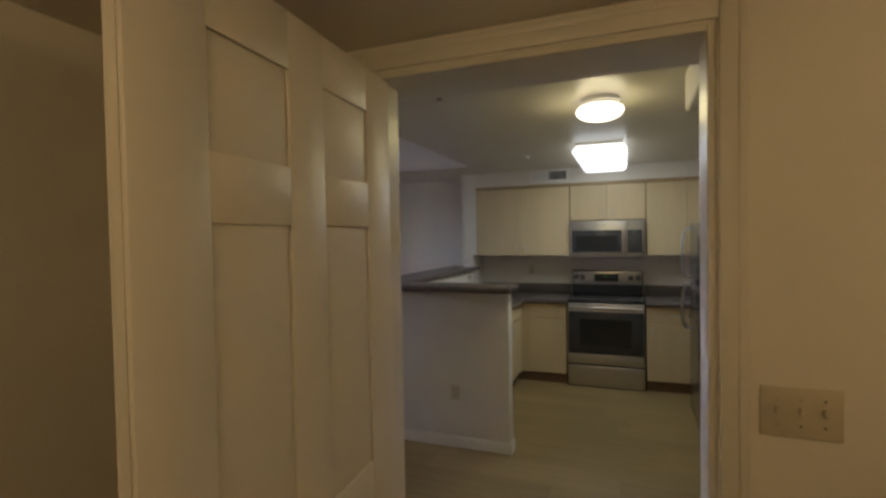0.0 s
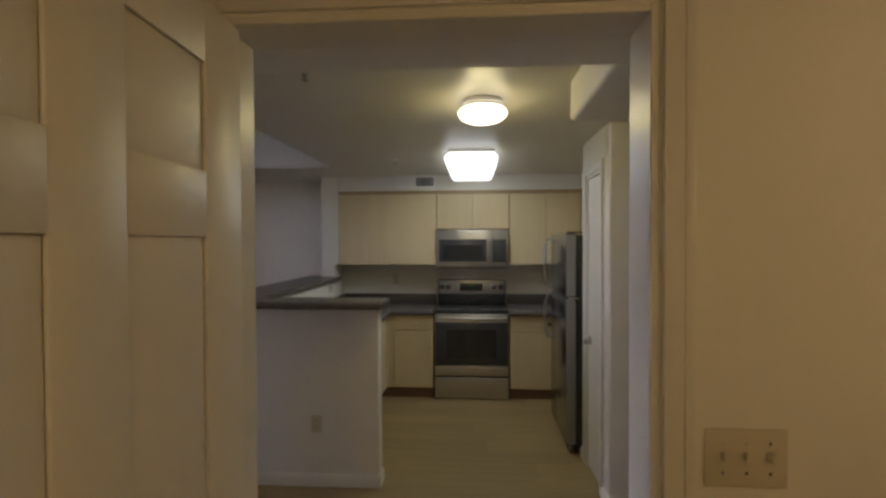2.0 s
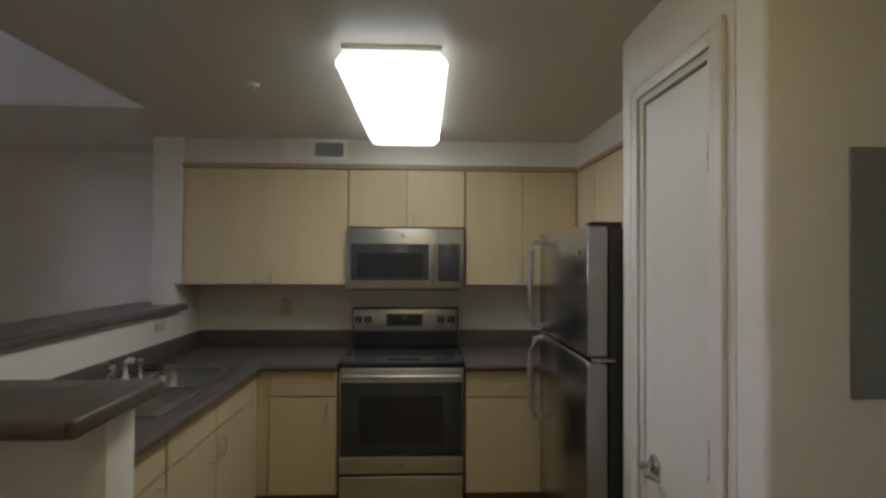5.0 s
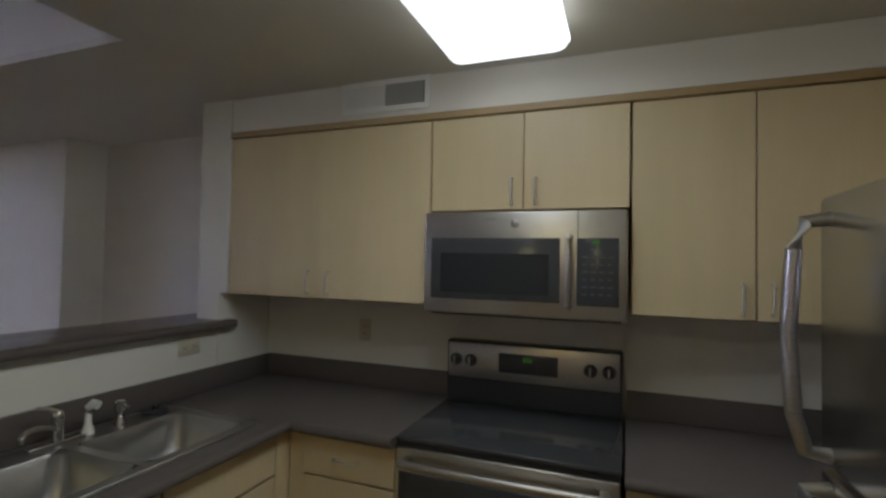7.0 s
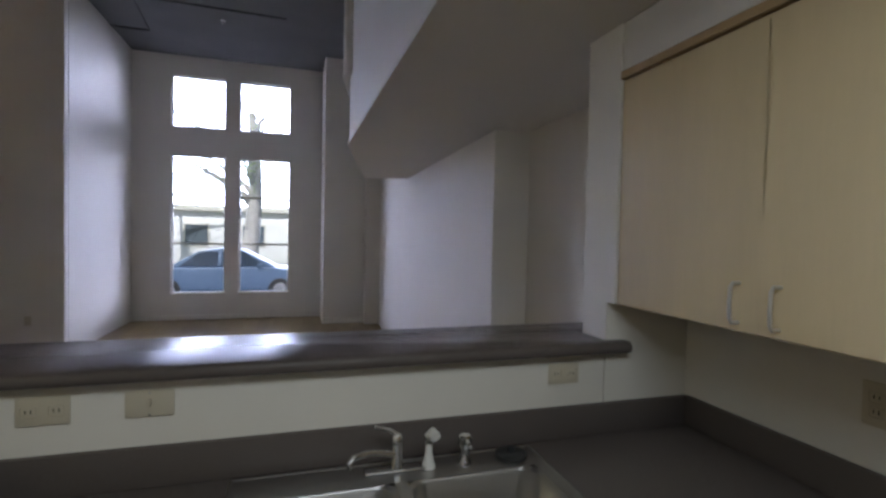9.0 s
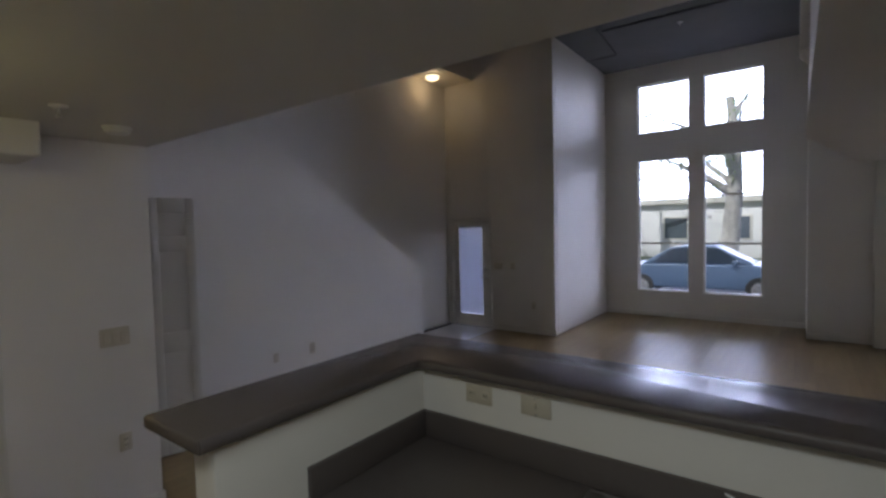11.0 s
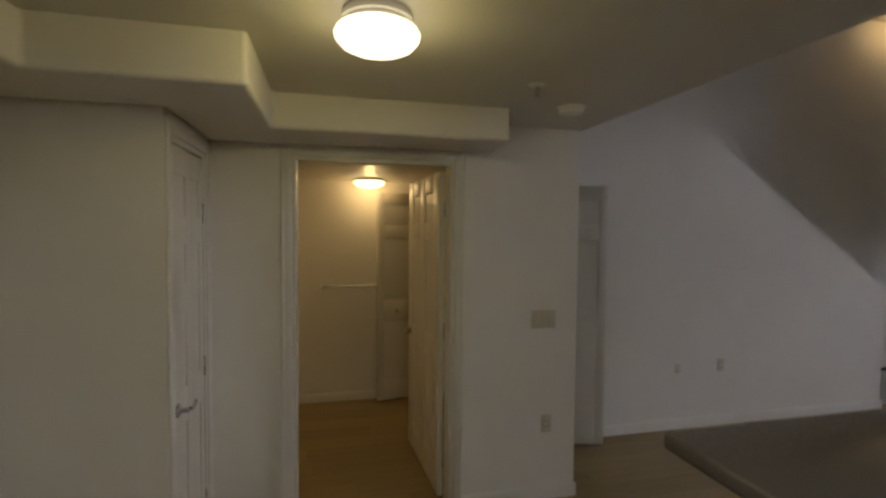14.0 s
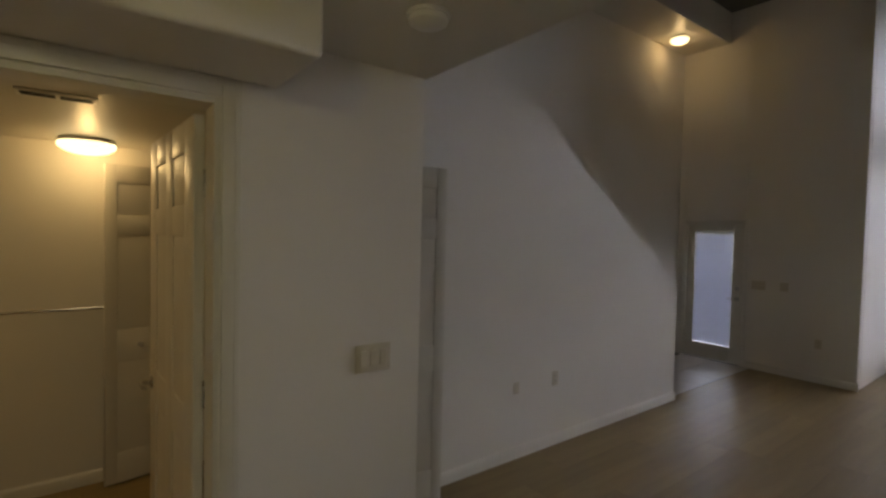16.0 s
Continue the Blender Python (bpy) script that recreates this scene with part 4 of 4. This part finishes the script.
vt = thing("air_vent", "white supply air grille high on the kitchen soffit", "air vent", at=(-0.60, 5.425, 2.282))
part("frame", box(-0.215, 0.215, -0.010, -0.0006, -0.072, 0.072, 0.003, 2), WHITEPLASTIC, vt)
part("backing", box(0.005, 0.190, -0.0115, -0.0095, -0.046, 0.046), DARKSEAM, vt)
for i in range(22):
    x = -0.190 + i * 0.0085
    part("slat", box(x, x + 0.004, -0.016, -0.0098, -0.046, 0.046), WHITEPLASTIC, vt)
for i in range(18):
    x = 0.010 + i * 0.010
    part("slat", box(x, x + 0.0022, -0.016, -0.0112, -0.045, 0.045), WHITEPLASTIC, vt)

dl = thing("ceiling_light", "lit frosted glass dome ceiling light", "ceiling light", at=(0.08, 2.685, C))
dl.scale = (0.93, 0.93, 0.80)
part("base", lathe([(0.108, -0.0006), (0.112, -0.01), (0.112, -0.028), (0.104, -0.034), (0.108, -0.040), (0.108, -0.050)], (0, 0, 0), seg=48), WHITEPLASTIC, dl)
db = part("glass_shade", lathe([(0.105, -0.051), (0.128, -0.062), (0.135, -0.078), (0.132, -0.095), (0.115, -0.118), (0.085, -0.134), (0.045, -0.143), (0.012, -0.145)], (0, 0, 0), seg=48), LAMPGLASS, dl, "glowing frosted glass dome")
db.visible_shadow = False
fl = thing("fluorescent_light", "lit wraparound fluorescent ceiling light", "ceiling light", at=(0.01, 4.56, C))
part("pan", box(-0.185, 0.185, -0.605, 0.605, -0.022, -0.0006, 0.004, 2), WHITEPLASTIC, fl)
ln = part("diffuser", box(-0.208, 0.208, -0.62, 0.62, -0.100, -0.0225, 0.045, 5), TUBELENS, fl, "glowing white acrylic diffuser")
ln.visible_shadow = False
bl = thing("ceiling_light", "lit round bathroom ceiling light", "ceiling light", at=(-0.16, -0.53, BATH))
part("base", lathe([(0.14, -0.0006), (0.145, -0.012), (0.145, -0.022)], (0, 0, 0), seg=40), WHITEPLASTIC, bl)
bs = part("glass_shade", lathe([(0.143, -0.0225), (0.150, -0.032), (0.145, -0.05), (0.11, -0.072), (0.06, -0.085), (0.015, -0.088)], (0, 0, 0), seg=40), BATHGLASS, bl, "glowing frosted glass shade")
bs.visible_shadow = False
nl = thing("ceiling_light", "lit round light on the high nook ceiling", "ceiling light", at=(-6.42, -0.20, 4.32))
nl.scale = (0.72, 0.72, 0.72)
part("base", lathe([(0.15, -0.0006), (0.155, -0.015), (0.155, -0.03)], (0, 0, 0), seg=32), WHITEPLASTIC, nl)
ns = part("glass_shade", lathe([(0.15, -0.0305), (0.16, -0.045), (0.14, -0.08), (0.08, -0.11), (0.02, -0.115)], (0, 0, 0), seg=32), BATHGLASS, nl, "glowing frosted glass shade")
ns.visible_shadow = False
for x, y, z in ((-0.655, 4.40, C), (-0.66, 2.17, C), (-7.9, 3.3, HI)):
    sk = thing("sprinkler", "small white ceiling fire sprinkler head", "sprinkler", "fire sprinklers", at=(x, y, z))
    part("escutcheon", lathe([(0.036, -0.0006), (0.034, -0.006), (0.022, -0.012)], (0, 0, 0), seg=24), WHITEPLASTIC, sk)
    part("head", lathe([(0.011, -0.012), (0.011, -0.032), (0.006, -0.034), (0.006, -0.046), (0.017, -0.047), (0.017, -0.050)], (0, 0, 0), seg=16), NICKEL, sk, "metal sprinkler head")
sm = thing("smoke_detector", "white round smoke detector on the ceiling", "smoke detector", at=(-0.99, 1.86, C))
part("base", lathe([(0.068, -0.0006), (0.068, -0.010), (0.062, -0.012)], (0, 0, 0), seg=32), WHITEPLASTIC, sm)
part("cover", lathe([(0.060, -0.0125), (0.060, -0.028), (0.048, -0.036), (0.012, -0.038)], (0, 0, 0), seg=32), WHITEPLASTIC, sm)
# bathroom fittings
tb = thing("towel_bar", "chrome towel bar on the back wall of the bathroom", "towel bar", at=(0.008, -0.72, 1.155))
for x in (-0.268, 0.268):
    part("bracket", box(x - 0.014, x + 0.014, 0.0006, 0.075, -0.022, 0.022, 0.005, 2), CHROME, tb)
part("bar", tube([(-0.268, 0.06, 0), (0.268, 0.06, 0)], 0.009, 12), CHROME, tb)
bv = thing("exhaust_vent", "dark slotted exhaust vent in the bathroom ceiling", "air vent", at=(-0.06, 0.62, BATH))
part("frame", box(-0.13, 0.13, -0.06, 0.06, -0.008, -0.0006, 0.003, 1), WHITEPLASTIC, bv)
for x0, x1 in ((-0.115, -0.008), (0.008, 0.115)):
    part("slot", box(x0, x1, -0.03, 0.03, -0.0095, -0.0078), DARKSEAM, bv)
mc = thing("medicine_cabinet", "framed mirror cabinet on the bathroom wall", "mirror cabinet", at=(1.262, 1.215, 1.562))
part("body", box(-0.205, 0.205, -0.022, -0.0006, -0.332, 0.332, 0.003, 1), PANELGREY, mc)
part("frame", box(-0.215, 0.215, -0.034, -0.0225, -0.342, 0.342, 0.004, 2), CHROME, mc)
part("mirror", box(-0.205, 0.205, -0.0365, -0.0342, -0.332, 0.332, 0.001, 1), MIRROR, mc, "mirror glass")
vs = thing("vanity", "bathroom vanity with a grey-brown top and side splash", "vanity", at=(1.31, 0.60, 0))
part("cabinet", box(-0.30, 0.369, -0.65, 0.612, 0.0, 0.83, 0.004, 2), MAPLE, vs)
part("top", box(-0.33, 0.369, -0.68, 0.613, 0.8305, 0.87, 0.01, 3), COUNTER, vs)
part("side_splash", box(-0.33, 0.36, 0.595, 0.6135, 0.8705, 0.968, 0.004, 2), COUNTER, vs)
vb = thing("vanity_light", "lit globe light on the bathroom wall", "wall light", at=(1.68, 0.30, 2.0))
part("backplate", box(-0.03, -0.0006, -0.10, 0.10, -0.05, 0.05, 0.006, 2), CHROME, vb)
gb = part("globe", lathe([(0.02, -0.075), (0.05, -0.06), (0.072, -0.03), (0.078, 0.0), (0.072, 0.03), (0.05, 0.06), (0.02, 0.075)], (-0.11, 0, 0), seg=28), BATHGLASS, vb, "glowing frosted globe")
gb.visible_shadow = False


ph = thing("paper_holder", "small chrome paper holder on the bathroom wall", "paper holder", at=(0.61, -0.72, 0.56))
part("post", box(-0.02, 0.02, 0.0006, 0.06, -0.02, 0.02, 0.005, 2), CHROME, ph)
part("arm", tube([(0.0, 0.05, 0), (0.14, 0.052, 0)], 0.008, 10), CHROME, ph)
CONDUIT = material("painted_conduit", (0.10, 0.10, 0.10), 0.6, bump=0)
cd = thing("ceiling_conduit", "thin dark conduit run on the high grey ceiling", "conduit", at=(-7.9, 2.75, HI))
for a, b in (((-0.75, -1.22, -0.014), (-0.75, -0.60, -0.014)), ((-0.75, -0.60, -0.014), (0.55, -0.50, -0.014)), ((0.45, -0.45, -0.014), (0.40, 1.45, -0.014))):
    part("pipe", tube([a, b], 0.013, 8), CONDUIT, cd)


# ---- windows, patio door and outside ----
def window(name, u0, u1, z0, z1, bars, lower=None):
    w = thing(name, "tall white-framed window with daylight behind it", "window", "living room windows", at=(WX - 0.075, (u0 + u1) / 2, z0), kind="structure")
    hw, h = (u1 - u0) / 2, z1 - z0
    fr = bmesh.new()
    f = 0.028
    for a, b, c, d in ((-hw, -hw + f, 0, h), (hw - f, hw, 0, h), (-hw + f, hw - f, 0, f), (-hw + f, hw - f, h - f, h)):
        add_box(fr, -0.03, 0.03, a, b, c, d, 0.003, 1)
    part("window_frame", fr, TRIM, w)
    for zb in bars:
        part("meeting_rail", box(-0.022, 0.024, -hw + f, hw - f, zb - z0 - 0.018, zb - z0 + 0.018, 0.003, 1), TRIM, w)
    edges = [z0 + f] + list(bars) + [z1 - f]
    for a, b in zip(edges, edges[1:]):
        g = part("pane", box(-0.003, 0.003, -hw + f + 0.001, hw - f - 0.001, a - z0 + (0.019 if a in bars else 0.001), b - z0 - (0.019 if b in bars else 0.001)), GLASS, w)
        g.visible_shadow = False
    part("window_sill", box(0.031, 0.085, -hw - 0.01, hw + 0.01, -0.012, 0.012, 0.004, 2), TRIM, w)
    return w


window("window_1", 2.23, 3.13, 0.47, 2.975, (1.38, 2.245))
window("window_2", 3.355, 4.26, 0.47, 2.975, (1.38, 2.245))
window("window_3", 2.23, 3.13, 3.47, 4.385, ())
window("window_4", 3.355, 4.26, 3.47, 4.385, ())

jamb("jamb_patio", "x", PX - 0.12, PX, -0.37, 0.41, 1.90)
casing("casing_patio", "x", PX, 1, -0.37, 0.41, 1.90, w=0.05)
pdoor = thing("door_7", "white glazed patio door with closed mini blinds", "door", at=(PX - 0.05, 0.02, 0.0), kind="structure")
fr = bmesh.new()
for a, b, c, d in ((-0.369, -0.265, 0, 1.88), (0.238, 0.369, 0, 1.88), (-0.265, 0.238, 0.001, 0.22), (-0.265, 0.238, 1.79, 1.88)):
    add_box(fr, -0.022, 0.022, a, b, c, d, 0.003, 1)
part("leaf", fr, DOOR, pdoor)
g = part("pane", box(-0.004, 0.004, -0.264, 0.237, 0.221, 1.789), GLASS, pdoor)
g.visible_shadow = False
bd = part("blind", box(0.008, 0.022, -0.262, 0.235, 1.762, 1.788, 0.002, 1), BLIND, pdoor, "white mini blinds")
slat = mesh_of("slat", box(-0.0155, 0.0155, -0.260, 0.233, -0.0008, 0.0008), BLIND)
for i in range(61):
    o = new("slat", slat)
    o.parent = bd
    o.location = (0.02, 0, 0.24 + i * 0.0251)
    o.rotation_euler = (0, radians(48), 0)
lv = part("lever_handle", lathe([(0.03, 0), (0.03, 0.008), (0.012, 0.012), (0.012, 0.045)], (0.022, 0.31, 0.89), "X", 20), NICKEL, pdoor, "satin nickel lever")
part("lever", tube([(0.06, 0.31, 0.89), (0.07, 0.295, 0.89), (0.072, 0.205, 0.887)], 0.009, 10), NICKEL, lv)
part("deadbolt", lathe([(0.03, 0), (0.03, 0.01), (0.02, 0.022)], (0.022, 0.31, 1.03), "X", 20), NICKEL, pdoor)


# ---- outside ----
ASPHALT = material("asphalt", (0.055, 0.055, 0.057), 0.9, vary=0.2, scale=2, fine=60, bump=0.2)
GRASS = material("ground_cover", (0.10, 0.12, 0.06), 0.9, vary=0.3, scale=1.5, fine=30, bump=0.3)
CARPAINT = material("blue_grey_car_paint", (0.07, 0.11, 0.18), 0.45, vary=0.05, bump=0)
CARGLASS = material("car_glass", (0.06, 0.08, 0.11), 0.15, vary=0.05, bump=0)
TYRE = material("tyre_rubber", (0.025, 0.025, 0.025), 0.8, bump=0.05)
BARK = material("pale_bark", (0.48, 0.45, 0.41), 0.9, vary=0.3, scale=5, fine=40, bump=0.6)
STUCCO = material("pale_stucco", (0.78, 0.76, 0.74), 0.8, vary=0.08, scale=1, fine=40, bump=0.2)
def leaf_material():
    m = bpy.data.materials.new("thin_leaf")
    m.use_nodes = True
    n, l = m.node_tree.nodes, m.node_tree.links
    b = n["Principled BSDF"]
    b.inputs["Base Color"].default_value, b.inputs["Roughness"].default_value = (0.09, 0.12, 0.05, 1), 0.6
    geo, hsv = n.new("ShaderNodeNewGeometry"), n.new("ShaderNodeHueSaturation")
    tr, mix = n.new("ShaderNodeBsdfTranslucent"), n.new("ShaderNodeMixShader")
    hsv.inputs["Color"].default_value = (0.42, 0.48, 0.26, 1)
    rr = n.new("ShaderNodeMapRange")
    rr.inputs["To Min"].default_value, rr.inputs["To Max"].default_value = 0.6, 1.4
    l.new(geo.outputs["Random Per Island"], rr.inputs["Value"])
    l.new(rr.outputs["Result"], hsv.inputs["Value"])
    l.new(hsv.outputs["Color"], tr.inputs["Color"])
    mix.inputs[0].default_value = 0.6
    l.new(b.outputs[0], mix.inputs[1])
    l.new(tr.outputs[0], mix.inputs[2])
    l.new(mix.outputs[0], n["Material Output"].inputs["Surface"])
    return m


LEAF = leaf_material()
PANE = material("far_window_pane", (0.10, 0.12, 0.14), 0.1, bump=0)

structure("ground", box(-400, 400, -400, 400, -0.62, -0.32), GRASS, "bare ground with low planting", "ground")
structure("road", box(-19.5, -13.2, -120, 120, -0.319, -0.30), ASPHALT, "grey asphalt street", "road")


def make_car():
    c = thing("car", "blue-grey parked sedan outside the window", "car", at=(-15.0, 2.6, -0.30))
    bm = bmesh.new()
    low = [(-2.25, 0.30), (-2.28, 0.62), (-2.15, 0.86), (-1.35, 0.93), (1.15, 0.95), (2.05, 0.82), (2.25, 0.60), (2.22, 0.30)]
    top = [(-1.45, 0.925), (-0.75, 1.36), (-0.3, 1.44), (0.35, 1.43), (1.25, 0.945)]
    for prof, w, mat_w in ((low, 0.88, 0), (top, 0.70, 0)):
        a = [bm.verts.new((w * (0.98 if z < 1.0 else 0.86), y, z)) for y, z in prof]
        b = [bm.verts.new((-w * (0.98 if z < 1.0 else 0.86), y, z)) for y, z in prof]
        bm.faces.new(a)
        bm.faces.new(b[::-1])
        for i in range(len(prof)):
            bm.faces.new((a[i], b[i], b[(i + 1) % len(prof)], a[(i + 1) % len(prof)]))
    bmesh.ops.recalc_face_normals(bm, faces=bm.faces)
    bmesh.ops.bevel(bm, geom=list(bm.edges), offset=0.05, segments=3, affect="EDGES", profile=0.6)
    part("body", bm, CARPAINT, c)
    for y0, y1, y2, y3 in ((-1.18, -0.25, -0.22, -0.68), (-0.17, 0.42, 0.98, -0.15)):
        bm = bmesh.new()
        for s in (-1, 1):
            vsx = [bm.verts.new((s * x, y, z)) for x, y, z in ((0.692, y0, 0.97), (0.692, y1 if y0 < -1 else y2, 0.97), (0.614, y2 if y0 < -1 else y1, 1.36), (0.614, y3, 1.36))]
            bm.faces.new(vsx)
        bmesh.ops.solidify(bm, geom=list(bm.faces), thickness=-0.012)
        part("side_window", bm, CARGLASS, c, "dark side windows")
    for y in (-1.42, 1.38):
        for s in (-1, 1):
            wh = part("wheel", lathe([(0.20, -0.10), (0.31, -0.10), (0.325, -0.05), (0.325, 0.05), (0.31, 0.10), (0.20, 0.10)], (s * 0.80, y, 0.325), "X", 32), TYRE, c)
            part("rim", lathe([(0.21, -0.102), (0.19, 0.0), (0.19, 0.102), (0.05, 0.108)], (s * 0.80, y, 0.325), "X", 24), NICKEL, wh)
    part("mirror", box(0.84, 0.98, 0.78, 0.90, 0.93, 1.05, 0.02, 2), CARPAINT, c)


make_car()


def make_tree(x, y, h, r, seed, spread):
    rnd = random.Random(seed)
    t = thing("tree", "street tree with pale trunk and light green leaves", "tree", "street trees", at=(x, y, -0.32))
    pts = [(0.10 * math.sin(k * 1.1 + seed), 0.12 * math.cos(k * 0.9 + seed), h * k / 6) for k in range(7)]
    bm = tube(pts, [r * (1.25 - 0.13 * k) for k in range(7)], 14)
    tips = []
    for k in range(9):
        z0 = h * rnd.uniform(0.45, 0.95)
        an = rnd.uniform(0, 6.28)
        ln = spread * rnd.uniform(0.6, 1.0)
        q = [(0, 0, z0), (math.cos(an) * ln * 0.5, math.sin(an) * ln * 0.5, z0 + ln * 0.35), (math.cos(an) * ln, math.sin(an) * ln, z0 + ln * 0.6)]
        lb = tube(q, [r * 0.45, r * 0.28, r * 0.12], 8)
        me = bpy.data.meshes.new("t")
        lb.to_mesh(me)
        lb.free()
        bm.from_mesh(me)
        bpy.data.meshes.remove(me)
        tips += [q[1], q[2]]
    part("trunk", bm, BARK, t)
    verts, faces = [], []
    for k in range(1500):
        c = Vector(rnd.choice(tips))
        p = c + Vector((rnd.gauss(0, 0.55), rnd.gauss(0, 0.55), rnd.gauss(0, 0.4))) * spread * 0.42
        u = Vector((rnd.gauss(0, 1), rnd.gauss(0, 1), rnd.gauss(0, 1))).normalized()
        v = u.orthogonal().normalized()
        s = rnd.uniform(0.05, 0.10)
        i = len(verts)
        verts += [p - u * s, p + v * s * 0.5, p + u * s, p - v * s * 0.5]
        faces.append((i, i + 1, i + 2, i + 3))
    me = bpy.data.meshes.new("crown")
    me.from_pydata([tuple(v) for v in verts], [], faces)
    me.materials.append(LEAF)
    cr = new("crown", me)
    cr.parent = t


make_tree(-20.5, 2.75, 6.6, 0.30, 3, 2.8)
make_tree(-27.0, -3.4, 6.8, 0.24, 8, 2.8)
make_tree(-23.0, 8.5, 5.4, 0.22, 5, 2.6)
hs = thing("apartment_building", "pale stucco building across the street", "building", at=(-36, 2, -0.32))
part("wall", box(-5, 5, -30, 14, 0, 3.1, 0.03, 2), STUCCO, hs)
part("roof", box(-5.3, 5.3, -30.3, 14.3, 3.101, 3.45, 0.04, 2), TRIM, hs)
for k in range(-9, 5):
    wd = part("window", box(4.96, 5.05, k * 3.1 - 0.7, k * 3.1 + 0.7, 1.0, 2.4, 0.01, 1), TRIM, hs)
    part("pane", box(5.04, 5.065, k * 3.1 - 0.6, k * 3.1 + 0.6, 1.1, 2.3), PANE, wd)
BRIGHT = material("bright_sky", (0.8, 0.85, 0.95), 1.0, vary=0.0, bump=0, emit=(0.70, 0.725, 1.0, SKY_GLOW))
structure("backdrop", box(-90.5, -90, -160, 160, -0.3, 30), BRIGHT, "bright pale sky beyond the street", "sky")

# ---- floor pieces ----
structure("floor_tiles", box(PX, -5.09, -0.48, 0.53, -0.0115, -0.004), DARKSEAM, "tile bed of the entry nook", "floor")
floor_tile = mesh_of("tile", box(-0.223, 0.223, -0.223, 0.223, -0.0035, 0.003, 0.002, 1), TILE)
tiles = bpy.data.objects["floor_tiles"]
for i in range(5):
    for j in range(2):
        o = new("tile", floor_tile)
        o.parent = tiles
        o.location = (-6.90 + i * 0.45, 0.305 - j * 0.45, 0)
planks = bpy.data.objects["floor"]
PW, PL = 0.19, 1.28
plank_mesh = mesh_of("plank", box(-PL / 2 + 0.0004, PL / 2 - 0.0004, -PW / 2 + 0.0004, PW / 2 - 0.0004, -0.0115, 0.0), WOODFLOOR)
rnd = random.Random(4)
rest = bmesh.new()
cells = []
for j in range(-5, 33):
    y = j * PW + 0.05
    off = rnd.uniform(0, PL)
    for i in range(-10, 3):
        x = i * PL + off
        x0, x1 = max(x - PL / 2, WX), min(x + PL / 2, 1.62)
        y0, y1 = max(y - PW / 2, -0.84), min(y + PW / 2, 6.05)
        if y1 < 0.62:
            x0 = max(x0, -5.09)
        if x1 - x0 < 0.02 or y1 - y0 < 0.01:
            continue
        whole = x1 - x0 > PL - 0.001 and y1 - y0 > PW - 0.001
        cells.append(((x + 0.3) ** 2 + (y - 3) ** 2, whole, x0, x1, y0, y1))
built = 0
for d, whole, x0, x1, y0, y1 in sorted(cells):
    if whole and built < 295:
        o = new("plank", plank_mesh)
        o.parent = planks
        o.location = ((x0 + x1) / 2, (y0 + y1) / 2, 0)
        built += 1
    else:
        add_box(rest, x0 + 0.0004, x1 - 0.0004, y0 + 0.0004, y1 - 0.0004, -0.0115, 0.0)
part("planks", rest, WOODFLOOR, planks)["kind"] = "stuff"
